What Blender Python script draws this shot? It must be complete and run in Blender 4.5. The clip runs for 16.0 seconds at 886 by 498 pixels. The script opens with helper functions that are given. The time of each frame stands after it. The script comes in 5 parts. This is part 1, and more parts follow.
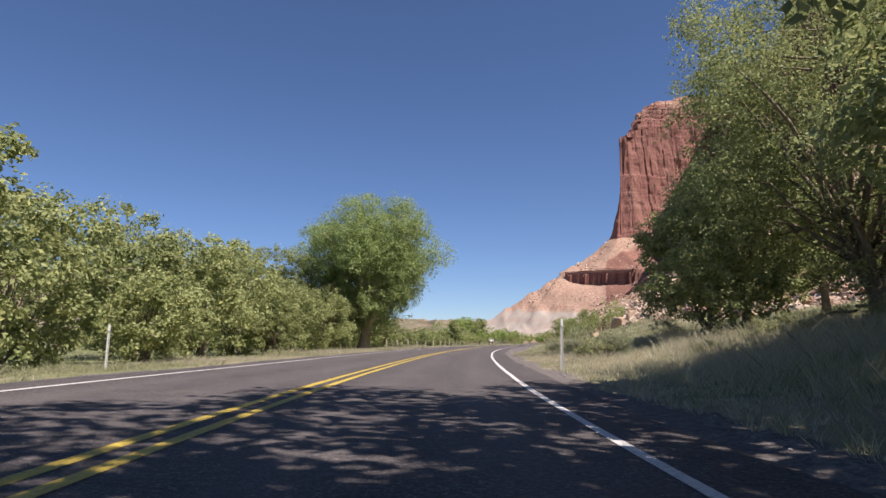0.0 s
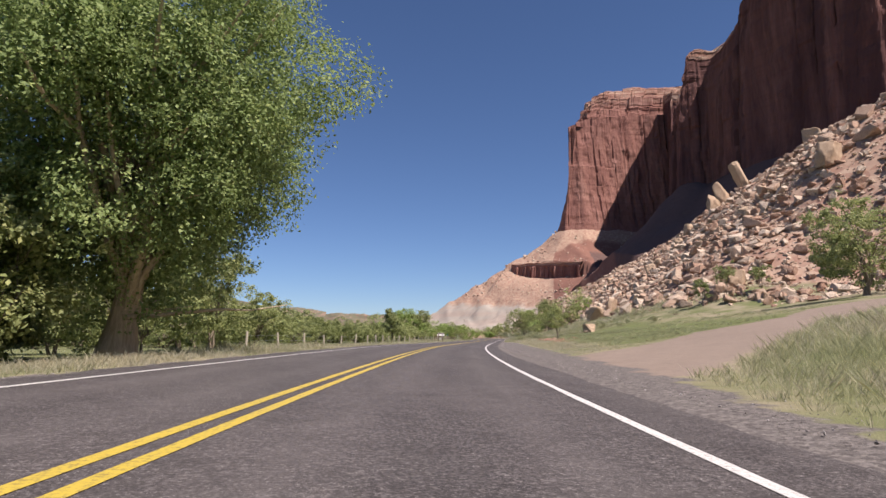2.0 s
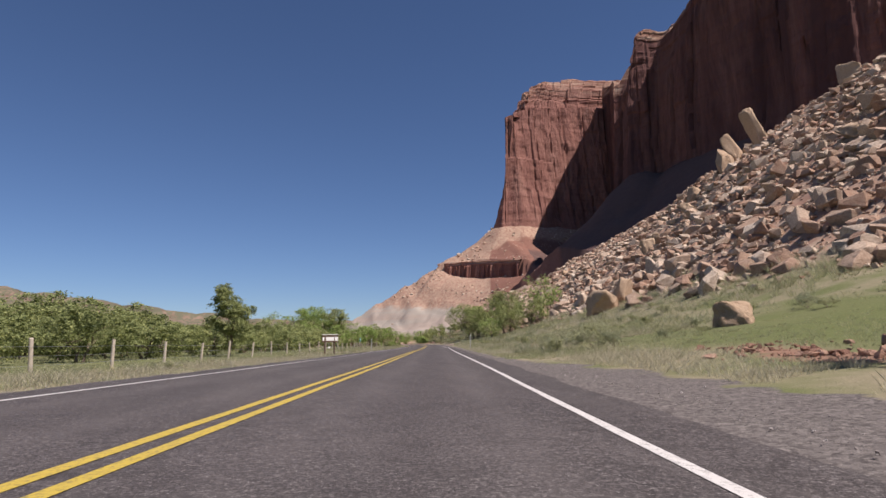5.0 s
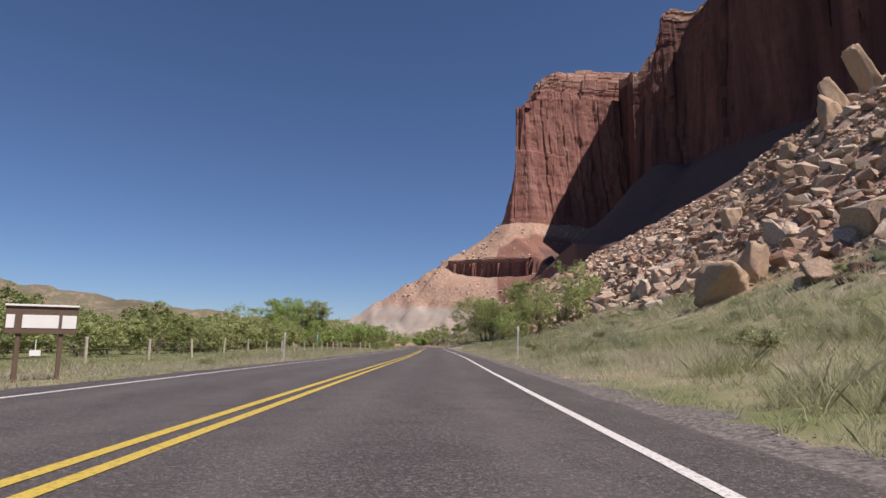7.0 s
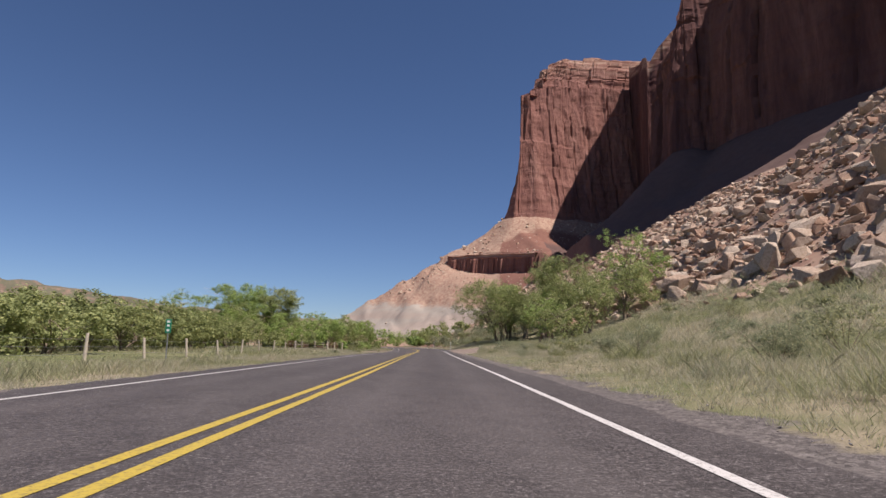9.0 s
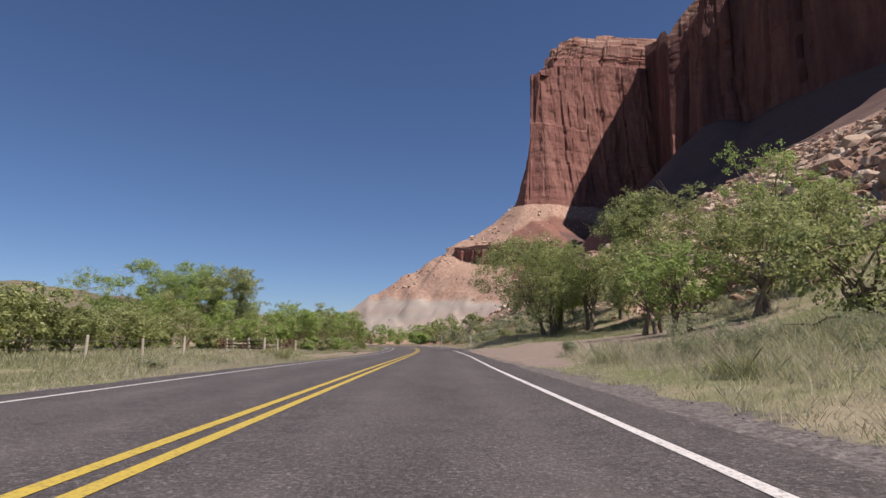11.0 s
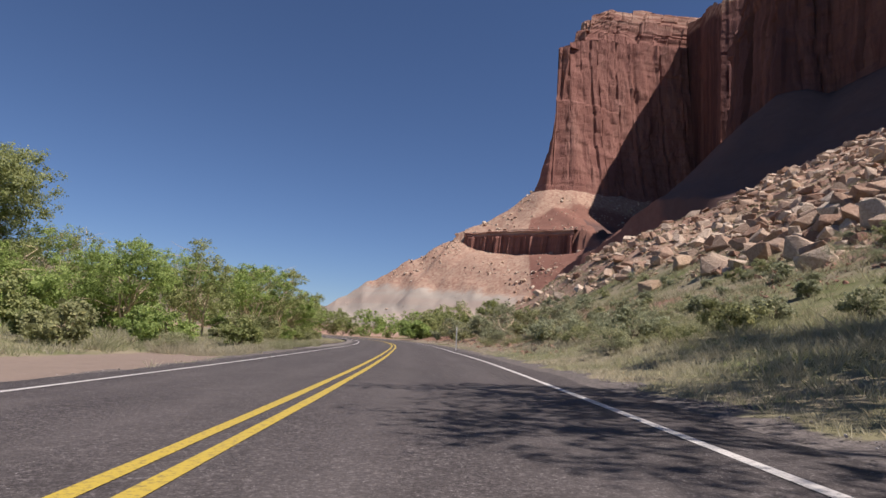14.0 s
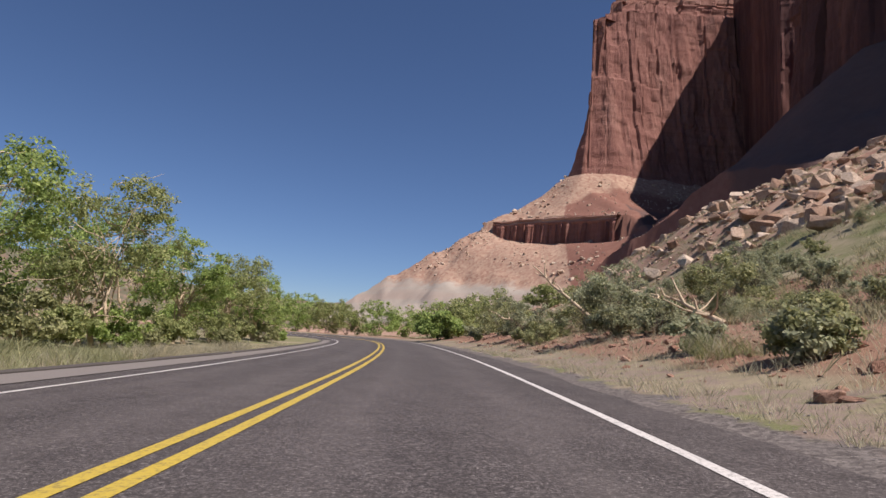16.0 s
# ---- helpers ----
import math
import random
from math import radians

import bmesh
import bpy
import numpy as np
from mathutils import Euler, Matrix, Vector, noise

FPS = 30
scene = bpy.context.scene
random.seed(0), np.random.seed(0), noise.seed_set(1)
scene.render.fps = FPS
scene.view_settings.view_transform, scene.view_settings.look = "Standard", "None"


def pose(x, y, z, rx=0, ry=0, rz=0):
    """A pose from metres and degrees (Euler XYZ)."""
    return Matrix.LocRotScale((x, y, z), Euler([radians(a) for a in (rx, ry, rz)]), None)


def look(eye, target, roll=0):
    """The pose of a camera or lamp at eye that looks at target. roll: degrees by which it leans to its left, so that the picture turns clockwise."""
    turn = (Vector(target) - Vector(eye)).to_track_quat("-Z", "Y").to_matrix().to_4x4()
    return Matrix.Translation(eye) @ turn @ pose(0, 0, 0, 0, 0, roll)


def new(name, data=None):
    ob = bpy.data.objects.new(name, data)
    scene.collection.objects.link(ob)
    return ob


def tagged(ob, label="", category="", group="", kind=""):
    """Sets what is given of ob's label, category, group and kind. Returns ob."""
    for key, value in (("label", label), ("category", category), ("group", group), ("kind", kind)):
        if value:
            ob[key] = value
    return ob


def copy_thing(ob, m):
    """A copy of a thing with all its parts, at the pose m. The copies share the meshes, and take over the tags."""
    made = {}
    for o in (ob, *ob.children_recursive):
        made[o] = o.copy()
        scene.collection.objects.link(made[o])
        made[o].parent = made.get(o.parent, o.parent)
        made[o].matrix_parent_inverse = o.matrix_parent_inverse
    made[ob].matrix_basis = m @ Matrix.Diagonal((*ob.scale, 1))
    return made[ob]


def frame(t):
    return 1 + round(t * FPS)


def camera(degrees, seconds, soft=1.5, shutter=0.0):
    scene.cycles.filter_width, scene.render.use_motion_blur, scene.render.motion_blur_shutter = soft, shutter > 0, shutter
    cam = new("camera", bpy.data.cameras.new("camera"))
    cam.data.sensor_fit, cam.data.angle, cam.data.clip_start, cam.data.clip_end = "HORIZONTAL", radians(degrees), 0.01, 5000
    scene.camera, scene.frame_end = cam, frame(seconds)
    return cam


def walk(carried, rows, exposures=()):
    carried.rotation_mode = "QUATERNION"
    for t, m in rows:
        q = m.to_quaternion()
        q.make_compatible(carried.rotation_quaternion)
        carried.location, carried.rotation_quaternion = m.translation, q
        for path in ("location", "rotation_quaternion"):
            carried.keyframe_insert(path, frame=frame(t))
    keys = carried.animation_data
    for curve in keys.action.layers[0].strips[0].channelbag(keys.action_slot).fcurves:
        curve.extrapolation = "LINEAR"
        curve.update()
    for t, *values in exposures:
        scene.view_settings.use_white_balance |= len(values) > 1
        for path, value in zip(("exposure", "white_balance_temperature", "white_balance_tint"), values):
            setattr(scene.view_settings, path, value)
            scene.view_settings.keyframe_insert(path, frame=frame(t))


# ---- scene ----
cam = camera(72.0, 16.0)
PATH = [
    (0.0, (0.000, 0.000, 0.738), (0.490, 9.873, 2.250), -0.16),
    (0.5, (0.502, 9.931, 0.728), (1.218, 19.793, 2.225), -0.36),
    (1.0, (1.245, 19.973, 0.743), (2.196, 29.816, 2.230), 0.03),
    (1.5, (2.244, 30.104, 0.723), (3.443, 39.922, 2.194), 0.26),
    (2.0, (3.502, 40.293, 0.703), (4.935, 50.085, 2.139), -0.13),
    (2.5, (5.002, 50.505, 0.703), (6.650, 60.249, 2.236), -0.31),
    (3.0, (6.727, 60.700, 0.703), (8.583, 70.412, 2.200), -0.48),
    (3.5, (8.657, 70.832, 0.703), (10.706, 80.497, 2.254), -0.82),
    (4.0, (10.741, 80.858, 0.703), (12.918, 90.499, 2.223), -0.09),
    (4.5, (12.976, 90.731, 0.703), (15.369, 100.321, 2.223), -0.74),
    (5.0, (15.376, 100.419, 0.703), (17.939, 109.965, 2.224), -0.73),
    (5.5, (17.856, 109.932, 0.703), (20.480, 119.460, 2.227), -0.52),
    (6.0, (20.304, 119.294, 0.703), (22.883, 128.833, 2.238), -0.20),
    (6.5, (22.652, 128.525, 0.703), (25.144, 138.081, 2.274), 0.48),
    (7.0, (24.925, 137.624, 0.703), (27.425, 147.180, 2.263), 0.52),
    (7.5, (27.170, 146.597, 0.703), (29.668, 156.151, 2.277), 0.30),
    (8.0, (29.399, 155.479, 0.703), (31.911, 165.028, 2.283), 0.03),
    (8.5, (31.632, 164.325, 0.703), (34.156, 173.873, 2.272), 0.57),
    (9.0, (33.875, 173.195, 0.703), (36.395, 182.743, 2.279), 1.08),
    (9.5, (36.123, 182.131, 0.703), (38.626, 191.690, 2.239), 0.57),
    (10.0, (38.370, 191.148, 0.703), (40.848, 200.715, 2.229), 0.41),
    (10.5, (40.611, 200.245, 0.703), (43.065, 209.819, 2.228), 0.37),
    (11.0, (42.845, 209.406, 0.703), (45.276, 218.983, 2.237), 0.41),
    (11.5, (45.068, 218.607, 0.703), (47.481, 228.184, 2.271), 0.63),
    (12.0, (47.279, 227.824, 0.703), (49.677, 237.399, 2.305), 0.66),
    (12.5, (49.461, 237.035, 0.703), (51.817, 246.627, 2.270), 1.94),
    (13.0, (51.614, 246.230, 0.703), (53.966, 255.828, 2.234), 2.54),
    (13.5, (53.756, 255.402, 0.703), (56.103, 265.007, 2.197), 2.94),
    (14.0, (55.883, 264.555, 0.703), (58.216, 274.167, 2.172), 3.73),
    (14.5, (57.952, 273.694, 0.711), (60.222, 283.321, 2.185), 3.89),
    (15.0, (59.946, 282.829, 0.735), (62.129, 292.482, 2.169), 3.52),
    (15.5, (61.857, 291.968, 0.763), (63.929, 301.643, 2.209), 3.20),
    (16.0, (63.669, 301.120, 0.768), (65.606, 310.827, 2.191), 3.35),
]
walk(cam, [(t, look(e, g, r)) for t, e, g, r in PATH],
     exposures=[(0.0, 0.95, 6450, 19), (1.5, 0.9, 6450, 19), (2.5, 0.7, 6450, 19), (4.0, 0.53, 6450, 19), (16.0, 0.53, 6450, 19)])

# ---- light ----
SUN_AZ, SUN_EL = radians(138), radians(57)   # azimuth clockwise from +y
world = bpy.data.worlds.new("sky")
scene.world = world
world.use_nodes = True
wn = world.node_tree
sky = wn.nodes.new("ShaderNodeTexSky")
sky.sky_type, sky.sun_disc = "NISHITA", False
sky.sun_elevation, sky.sun_rotation = SUN_EL, SUN_AZ
sky.altitude, sky.air_density, sky.dust_density, sky.ozone_density = 1700, 1.0, 0.2, 7.5
wn.links.new(sky.outputs[0], wn.nodes["Background"].inputs[0])
wn.nodes["Background"].inputs[1].default_value = 0.057
sun = new("sun", bpy.data.lights.new("sun", "SUN"))
sun.data.energy, sun.data.angle, sun.data.color = 4.5, radians(0.53), (1.0, 0.93, 0.83)
SUN_DIR = Vector((math.sin(SUN_AZ) * math.cos(SUN_EL), math.cos(SUN_AZ) * math.cos(SUN_EL), math.sin(SUN_EL)))
sun.matrix_world = look(SUN_DIR * 400, (0, 0, 0))


# ---- material helpers ----
class Mat:
    """A node material: m.noise(), m.ramp() and so on add nodes and return sockets."""

    def __init__(self, name, rough=0.9, spec=0.3):
        self.m = bpy.data.materials.new(name)
        self.m.use_nodes = True
        self.t = self.m.node_tree
        self.b = self.t.nodes["Principled BSDF"]
        self.b.inputs["Roughness"].default_value = rough
        self.b.inputs["Specular IOR Level"].default_value = spec

    def node(self, kind, **sets):
        n = self.t.nodes.new(kind)
        for k, v in sets.items():
            if k == "operation":
                n.operation = v
            elif k == "blend_type":
                n.blend_type = v
        return n

    def link(self, a, b):
        self.t.links.new(a, b)

    def pos(self, scale=(1, 1, 1)):
        g = self.node("ShaderNodeNewGeometry")
        mp = self.node("ShaderNodeMapping")
        mp.inputs["Scale"].default_value = scale
        self.link(g.outputs["Position"], mp.inputs["Vector"])
        return mp.outputs[0]

    def noise(self, scale, detail=4, rough=0.55, vec=None, dist=0.0):
        n = self.node("ShaderNodeTexNoise")
        n.inputs["Scale"].default_value, n.inputs["Detail"].default_value = scale, detail
        n.inputs["Roughness"].default_value, n.inputs["Distortion"].default_value = rough, dist
        self.link(vec or self.pos(), n.inputs["Vector"])
        return n.outputs["Fac"]

    def voronoi(self, scale, vec=None):
        n = self.node("ShaderNodeTexVoronoi")
        n.inputs["Scale"].default_value = scale
        self.link(vec or self.pos(), n.inputs["Vector"])
        return n

    def ramp(self, fac, stops):
        r = self.node("ShaderNodeValToRGB")
        e = r.color_ramp.elements
        while len(e) < len(stops):
            e.new(0.5)
        for k, (p, c) in enumerate(stops):
            e[k].position = p
            e[k].color = (*c, 1) if len(c) == 3 else c
        self.link(fac, r.inputs[0])
        return r.outputs[0]

    def mix(self, fac, a, b, mode="MIX"):
        n = self.node("ShaderNodeMixRGB", blend_type=mode)
        for sock, v in zip(n.inputs, (fac, a, b)):
            if isinstance(v, (int, float)):
                sock.default_value = v
            elif isinstance(v, tuple):
                sock.default_value = (*v, 1)
            else:
                self.link(v, sock)
        return n.outputs[0]

    def math(self, op, a, b=0.0):
        n = self.node("ShaderNodeMath", operation=op)
        for sock, v in zip(n.inputs, (a, b)):
            if isinstance(v, (int, float)):
                sock.default_value = v
            else:
                self.link(v, sock)
        return n.outputs[0]

    def attr(self, name):
        n = self.node("ShaderNodeAttribute")
        n.attribute_name = name
        return n.outputs["Fac"]

    def island(self):
        return self.node("ShaderNodeNewGeometry").outputs["Random Per Island"]

    def obrandom(self):
        return self.node("ShaderNodeObjectInfo").outputs["Random"]

    def color(self, sock):
        if isinstance(sock, tuple):
            self.b.inputs["Base Color"].default_value = (*sock, 1)
        else:
            self.link(sock, self.b.inputs["Base Color"])
        return self

    def bump(self, height, strength=0.5, dist=0.02):
        n = self.node("ShaderNodeBump")
        n.inputs["Strength"].default_value, n.inputs["Distance"].default_value = strength, dist
        self.link(height, n.inputs["Height"])
        self.link(n.outputs[0], self.b.inputs["Normal"])
        return self


def asphalt_material(name, base, light):
    m = Mat(name, 0.82, 0.3)
    big = m.noise(0.35, 4, 0.6)
    grain = m.noise(75, 2, 0.7)
    coarse = m.noise(24, 3, 0.8)
    c = m.ramp(big, [(0.3, base), (0.7, light)])
    c = m.mix(m.ramp(coarse, [(0.42, (0.75, 0.75, 0.75)), (0.55, (0, 0, 0))]), c, (base[0] * 0.45, base[1] * 0.45, base[2] * 0.47))
    c = m.mix(m.ramp(coarse, [(0.55, (0, 0, 0)), (0.7, (0.9, 0.9, 0.9))]), c, (0.19, 0.17, 0.165))
    c = m.mix(m.math("MULTIPLY", m.ramp(grain, [(0.5, (0, 0, 0)), (0.75, (1, 1, 1))]), 0.6), c, (0.2, 0.18, 0.175))
    # long worn streaks along the road
    c = m.mix(m.math("MULTIPLY", m.ramp(m.noise(0.9, 4, 0.6, m.pos((1.3, 0.12, 1))), [(0.42, (0, 0, 0)), (0.8, (1, 1, 1))]), 0.4), c, (0.12, 0.105, 0.1))
    speck = m.noise(42, 2, 0.9)
    c = m.mix(m.ramp(speck, [(0.60, (0, 0, 0)), (0.68, (0.85, 0.85, 0.85))]), c, (0.27, 0.245, 0.235))
    c = m.mix(m.ramp(m.noise(2.2, 5, 0.7), [(0.48, (0, 0, 0)), (0.7, (0.5, 0.5, 0.5))]), c, (base[0] * 0.6, base[1] * 0.58, base[2] * 0.58))
    c = m.mix(m.math("MULTIPLY", m.attr("track"), m.math("MULTIPLY", big, 0.55)), c, (0.13, 0.115, 0.11))
    m.color(c)
    m.bump(m.mix(0.5, grain, coarse), 0.8, 0.01)
    return m.m


def paint_material(name, col, worn):
    m = Mat(name, 0.6, 0.3)
    wear = m.ramp(m.noise(26, 5, 0.8), [(0.5, (0, 0, 0)), (0.66, (1, 1, 1))])
    c = m.mix(m.ramp(m.noise(1.3, 3), [(0.3, (0, 0, 0)), (0.8, (0.35, 0.35, 0.35))]), col, worn)
    c = m.mix(m.math("MULTIPLY", wear, 0.75), c, (0.07, 0.065, 0.06))
    m.color(c)
    m.bump(m.noise(60, 2), 0.4, 0.004)
    return m.m


def rock_material(name, dark, mid, light, scale=1.0):
    m = Mat(name, 0.92, 0.15)
    c = m.ramp(m.obrandom(), [(0.0, mid), (0.35, light), (0.7, mid), (1.0, dark)])
    isl = m.ramp(m.island(), [(0.0, dark), (0.3, mid), (0.65, light), (1.0, (light[0] * 1.15, light[1] * 1.2, light[2] * 1.25))])
    c = m.mix(0.75, c, isl)
    n = m.noise(0.9 * scale, 6, 0.65)
    c = m.mix(m.ramp(n, [(0.35, (0, 0, 0)), (0.7, (0.7, 0.7, 0.7))]), c, m.mix(0.5, c, light))
    c = m.mix(m.ramp(m.noise(5 * scale, 4), [(0.3, (0.45, 0.45, 0.45)), (0.6, (0, 0, 0))]), c, dark)
    m.color(c)
    m.bump(m.mix(0.45, m.noise(6 * scale, 6, 0.7), m.noise(1.6 * scale, 4, 0.6)), 0.9, 0.3 / scale)
    return m.m


def cliff_material():
    m = Mat("red_sandstone_cliff", 0.95, 0.1)
    streak = m.noise(0.09, 6, 0.62, m.pos((1.0, 1.0, 0.16)), 1.0)
    blot = m.noise(0.035, 5, 0.6)
    c = m.ramp(streak, [(0.25, (0.155, 0.072, 0.06)), (0.48, (0.25, 0.122, 0.098)), (0.75, (0.34, 0.19, 0.152))])
    c = m.mix(m.ramp(blot, [(0.4, (0, 0, 0)), (0.75, (0.6, 0.6, 0.6))]), c, (0.275, 0.138, 0.11))
    fine = m.noise(0.3, 6, 0.7, m.pos((1.0, 1.0, 0.1)), 1.5)
    c = m.mix(m.ramp(fine, [(0.34, (0.6, 0.6, 0.6)), (0.44, (0, 0, 0))]), c, (0.115, 0.054, 0.045))
    strata = m.noise(0.35, 3, 0.5, m.pos((0.04, 0.04, 1.0)))
    c = m.mix(m.ramp(strata, [(0.5, (0, 0, 0)), (0.62, (0.3, 0.3, 0.3))]), c, (0.19, 0.082, 0.062))
    # dark streaks on all cliffs; far stronger where the wall's shade is painted in
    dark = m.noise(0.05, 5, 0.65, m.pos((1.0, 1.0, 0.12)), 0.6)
    dark = m.math("MULTIPLY", m.ramp(dark, [(0.38, (0.5, 0.5, 0.5)), (0.6, (1, 1, 1))]), m.math("ADD", m.math("MULTIPLY", m.attr("painted_shade"), 0.8), 0.15))
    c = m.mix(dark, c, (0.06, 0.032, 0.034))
    pale = m.ramp(m.noise(0.3, 5, 0.6, m.pos((0.12, 0.12, 1.0))), [(0.38, (0.18, 0.088, 0.068)), (0.52, (0.34, 0.205, 0.15)), (0.66, (0.50, 0.37, 0.28))])
    c = m.mix(m.attr("cap"), c, pale)
    m.color(c)
    m.bump(m.mix(0.5, m.noise(0.5, 8, 0.7, m.pos((1, 1, 0.25))), m.noise(1.6, 5, 0.7)), 0.9, 1.2)
    return m.m


def ground_material():
    m = Mat("valley_ground", 0.97, 0.1)
    n1, n2 = m.noise(0.25, 5, 0.6), m.noise(4, 6, 0.7)
    dry = m.mix(n2, (0.32, 0.27, 0.185), (0.21, 0.185, 0.125))
    green = m.mix(n2, (0.09, 0.115, 0.045), (0.17, 0.175, 0.08))
    c = m.mix(m.ramp(n1, [(0.4, (0, 0, 0)), (0.62, (1, 1, 1))]), dry, green)
    c = m.mix(m.attr("lawn"), c, m.mix(n2, (0.085, 0.11, 0.04), (0.165, 0.175, 0.075)))
    red = m.mix(n2, (0.19, 0.105, 0.075), (0.31, 0.2, 0.14))
    rubble = m.voronoi(0.6)
    scree = m.mix(rubble.outputs["Color"], m.mix(n2, (0.38, 0.26, 0.19), (0.47, 0.36, 0.27)), (0.27, 0.155, 0.115))
    edge = m.math("MULTIPLY", m.math("SUBTRACT", n1, 0.5), 0.9)
    scree_f = m.ramp(m.math("ADD", m.attr("scree"), edge), [(0.42, (0, 0, 0)), (0.6, (1, 1, 1))])
    c = m.mix(scree_f, c, scree)
    c = m.mix(m.ramp(m.math("ADD", m.attr("soil"), edge), [(0.4, (0, 0, 0)), (0.6, (1, 1, 1))]), c, red)
    shale = m.mix(n1, (0.15, 0.066, 0.052), (0.225, 0.11, 0.085))
    c = m.mix(m.ramp(m.math("ADD", m.attr("shale"), m.math("MULTIPLY", edge, 0.5)), [(0.4, (0, 0, 0)), (0.6, (0.85, 0.85, 0.85))]), c, shale)
    # dark purple-brown puts the wall's shade on the slope into the colour
    c = m.mix(m.ramp(m.math("ADD", m.attr("apron_shade"), m.math("MULTIPLY", edge, 0.5)), [(0.4, (0, 0, 0)), (0.6, (0.9, 0.9, 0.9))]), c, m.mix(n1, (0.085, 0.055, 0.052), (0.135, 0.09, 0.08)))
    band = m.noise(0.14, 3, 0.5, m.pos((0.05, 0.05, 1.0)))
    grey = m.mix(n1, (0.31, 0.275, 0.235), (0.38, 0.34, 0.29))
    grey = m.mix(m.ramp(band, [(0.5, (0, 0, 0)), (0.6, (0.25, 0.25, 0.25))]), grey, (0.38, 0.25, 0.2))
    c = m.mix(m.ramp(m.math("ADD", m.attr("grey"), m.math("MULTIPLY", edge, 1.2)), [(0.25, (0, 0, 0)), (0.75, (1, 1, 1))]), c, grey)
    dirt = m.mix(m.noise(0.8, 5), (0.205, 0.158, 0.128), (0.27, 0.215, 0.177))
    dirt = m.mix(m.ramp(m.noise(3.5, 5, 0.7), [(0.5, (0, 0, 0)), (0.7, (0.6, 0.6, 0.6))]), dirt, (0.165, 0.13, 0.11))
    dirt = m.mix(m.ramp(m.noise(30, 3), [(0.55, (0, 0, 0)), (0.7, (0.5, 0.5, 0.5))]), dirt, (0.235, 0.185, 0.155))
    c = m.mix(m.ramp(m.math("ADD", m.attr("dirt"), m.math("ADD", m.math("MULTIPLY", edge, 0.5), m.math("MULTIPLY", m.math("SUBTRACT", m.noise(2.5, 6, 0.75), 0.5), 1.3))), [(0.42, (0, 0, 0)), (0.58, (1, 1, 1))]), c, dirt)
    gravel = m.mix(m.voronoi(22).outputs["Color"], (0.07, 0.062, 0.059), (0.18, 0.16, 0.15))
    gravel = m.mix(m.ramp(m.noise(9, 5, 0.8), [(0.5, (0, 0, 0)), (0.68, (0.8, 0.8, 0.8))]), gravel, (0.25, 0.225, 0.205))
    c = m.mix(m.ramp(m.math("ADD", m.attr("gravel"), m.math("MULTIPLY", m.math("SUBTRACT", m.noise(1.6, 5), 0.5), 1.0)), [(0.42, (0, 0, 0)), (0.56, (1, 1, 1))]), c, gravel)
    m.color(c)
    m.bump(m.mix(0.5, n2, m.noise(25, 4)), 0.7, 0.06)
    return m.m


def leaf_material(name, dark, mid, light, through_light=0.44):
    m = Mat(name, 0.6, 0.25)
    c = m.ramp(m.island(), [(0.0, dark), (0.45, mid), (0.85, light), (1.0, (light[0] * 1.25, light[1] * 1.15, light[2]))])
    c = m.mix(m.ramp(m.noise(0.35, 3), [(0.35, (0, 0, 0)), (0.7, (0.45, 0.45, 0.45))]), c, light)
    m.color(c)
    tr = m.node("ShaderNodeBsdfTranslucent")
    m.link(c, tr.inputs["Color"])
    mx = m.node("ShaderNodeMixShader")
    mx.inputs[0].default_value = through_light
    m.link(m.b.outputs[0], mx.inputs[1])
    m.link(tr.outputs[0], mx.inputs[2])
    m.link(mx.outputs[0], m.t.nodes["Material Output"].inputs["Surface"])
    return m.m


def bark_material(name, dark, light):
    m = Mat(name, 0.95, 0.1)
    n = m.noise(9, 6, 0.7, m.pos((1, 1, 0.18)))
    m.color(m.ramp(n, [(0.3, dark), (0.7, light)]))
    m.bump(n, 0.9, 0.03)
    return m.m


def plain_material(name, col, var, rough=0.7, metal=0.0, scale=8, bump=0.01):
    m = Mat(name, rough, 0.3)
    n = m.noise(scale, 5, 0.65)
    m.color(m.mix(n, col, var))
    m.b.inputs["Metallic"].default_value = metal
    m.bump(n, 0.3, bump)
    return m.m


ASPHALT = asphalt_material("worn_asphalt", (0.046, 0.0395, 0.0385), (0.065, 0.0555, 0.0535))
TAR = asphalt_material("tar", (0.028, 0.025, 0.025), (0.04, 0.036, 0.035))
YELLOW = paint_material("yellow_road_paint", (0.49, 0.36, 0.05), (0.38, 0.29, 0.08))
WHITE = paint_material("white_road_paint", (0.6, 0.58, 0.55), (0.44, 0.42, 0.4))
GROUND = ground_material()
CLIFF = cliff_material()
ROCK = rock_material("fallen_sandstone", (0.175, 0.085, 0.057), (0.36, 0.23, 0.16), (0.57, 0.47, 0.365))
BOULDER = rock_material("pale_boulder", (0.29, 0.185, 0.12), (0.43, 0.315, 0.215), (0.58, 0.47, 0.35))
LEAF = leaf_material("cottonwood_leaf", (0.155, 0.19, 0.07), (0.255, 0.295, 0.115), (0.375, 0.405, 0.18))
LEAF_DARK = leaf_material("orchard_leaf", (0.13, 0.16, 0.06), (0.215, 0.25, 0.098), (0.315, 0.35, 0.15))
LEAF_ROUND = leaf_material("round_crown_leaf", (0.13, 0.185, 0.06), (0.215, 0.29, 0.1), (0.33, 0.405, 0.16))
LEAF_FRESH = leaf_material("fresh_leaf", (0.15, 0.215, 0.06), (0.255, 0.345, 0.105), (0.385, 0.48, 0.165), 0.48)
BRUSH = leaf_material("brush_leaf", (0.15, 0.165, 0.075), (0.26, 0.28, 0.135), (0.385, 0.395, 0.205))
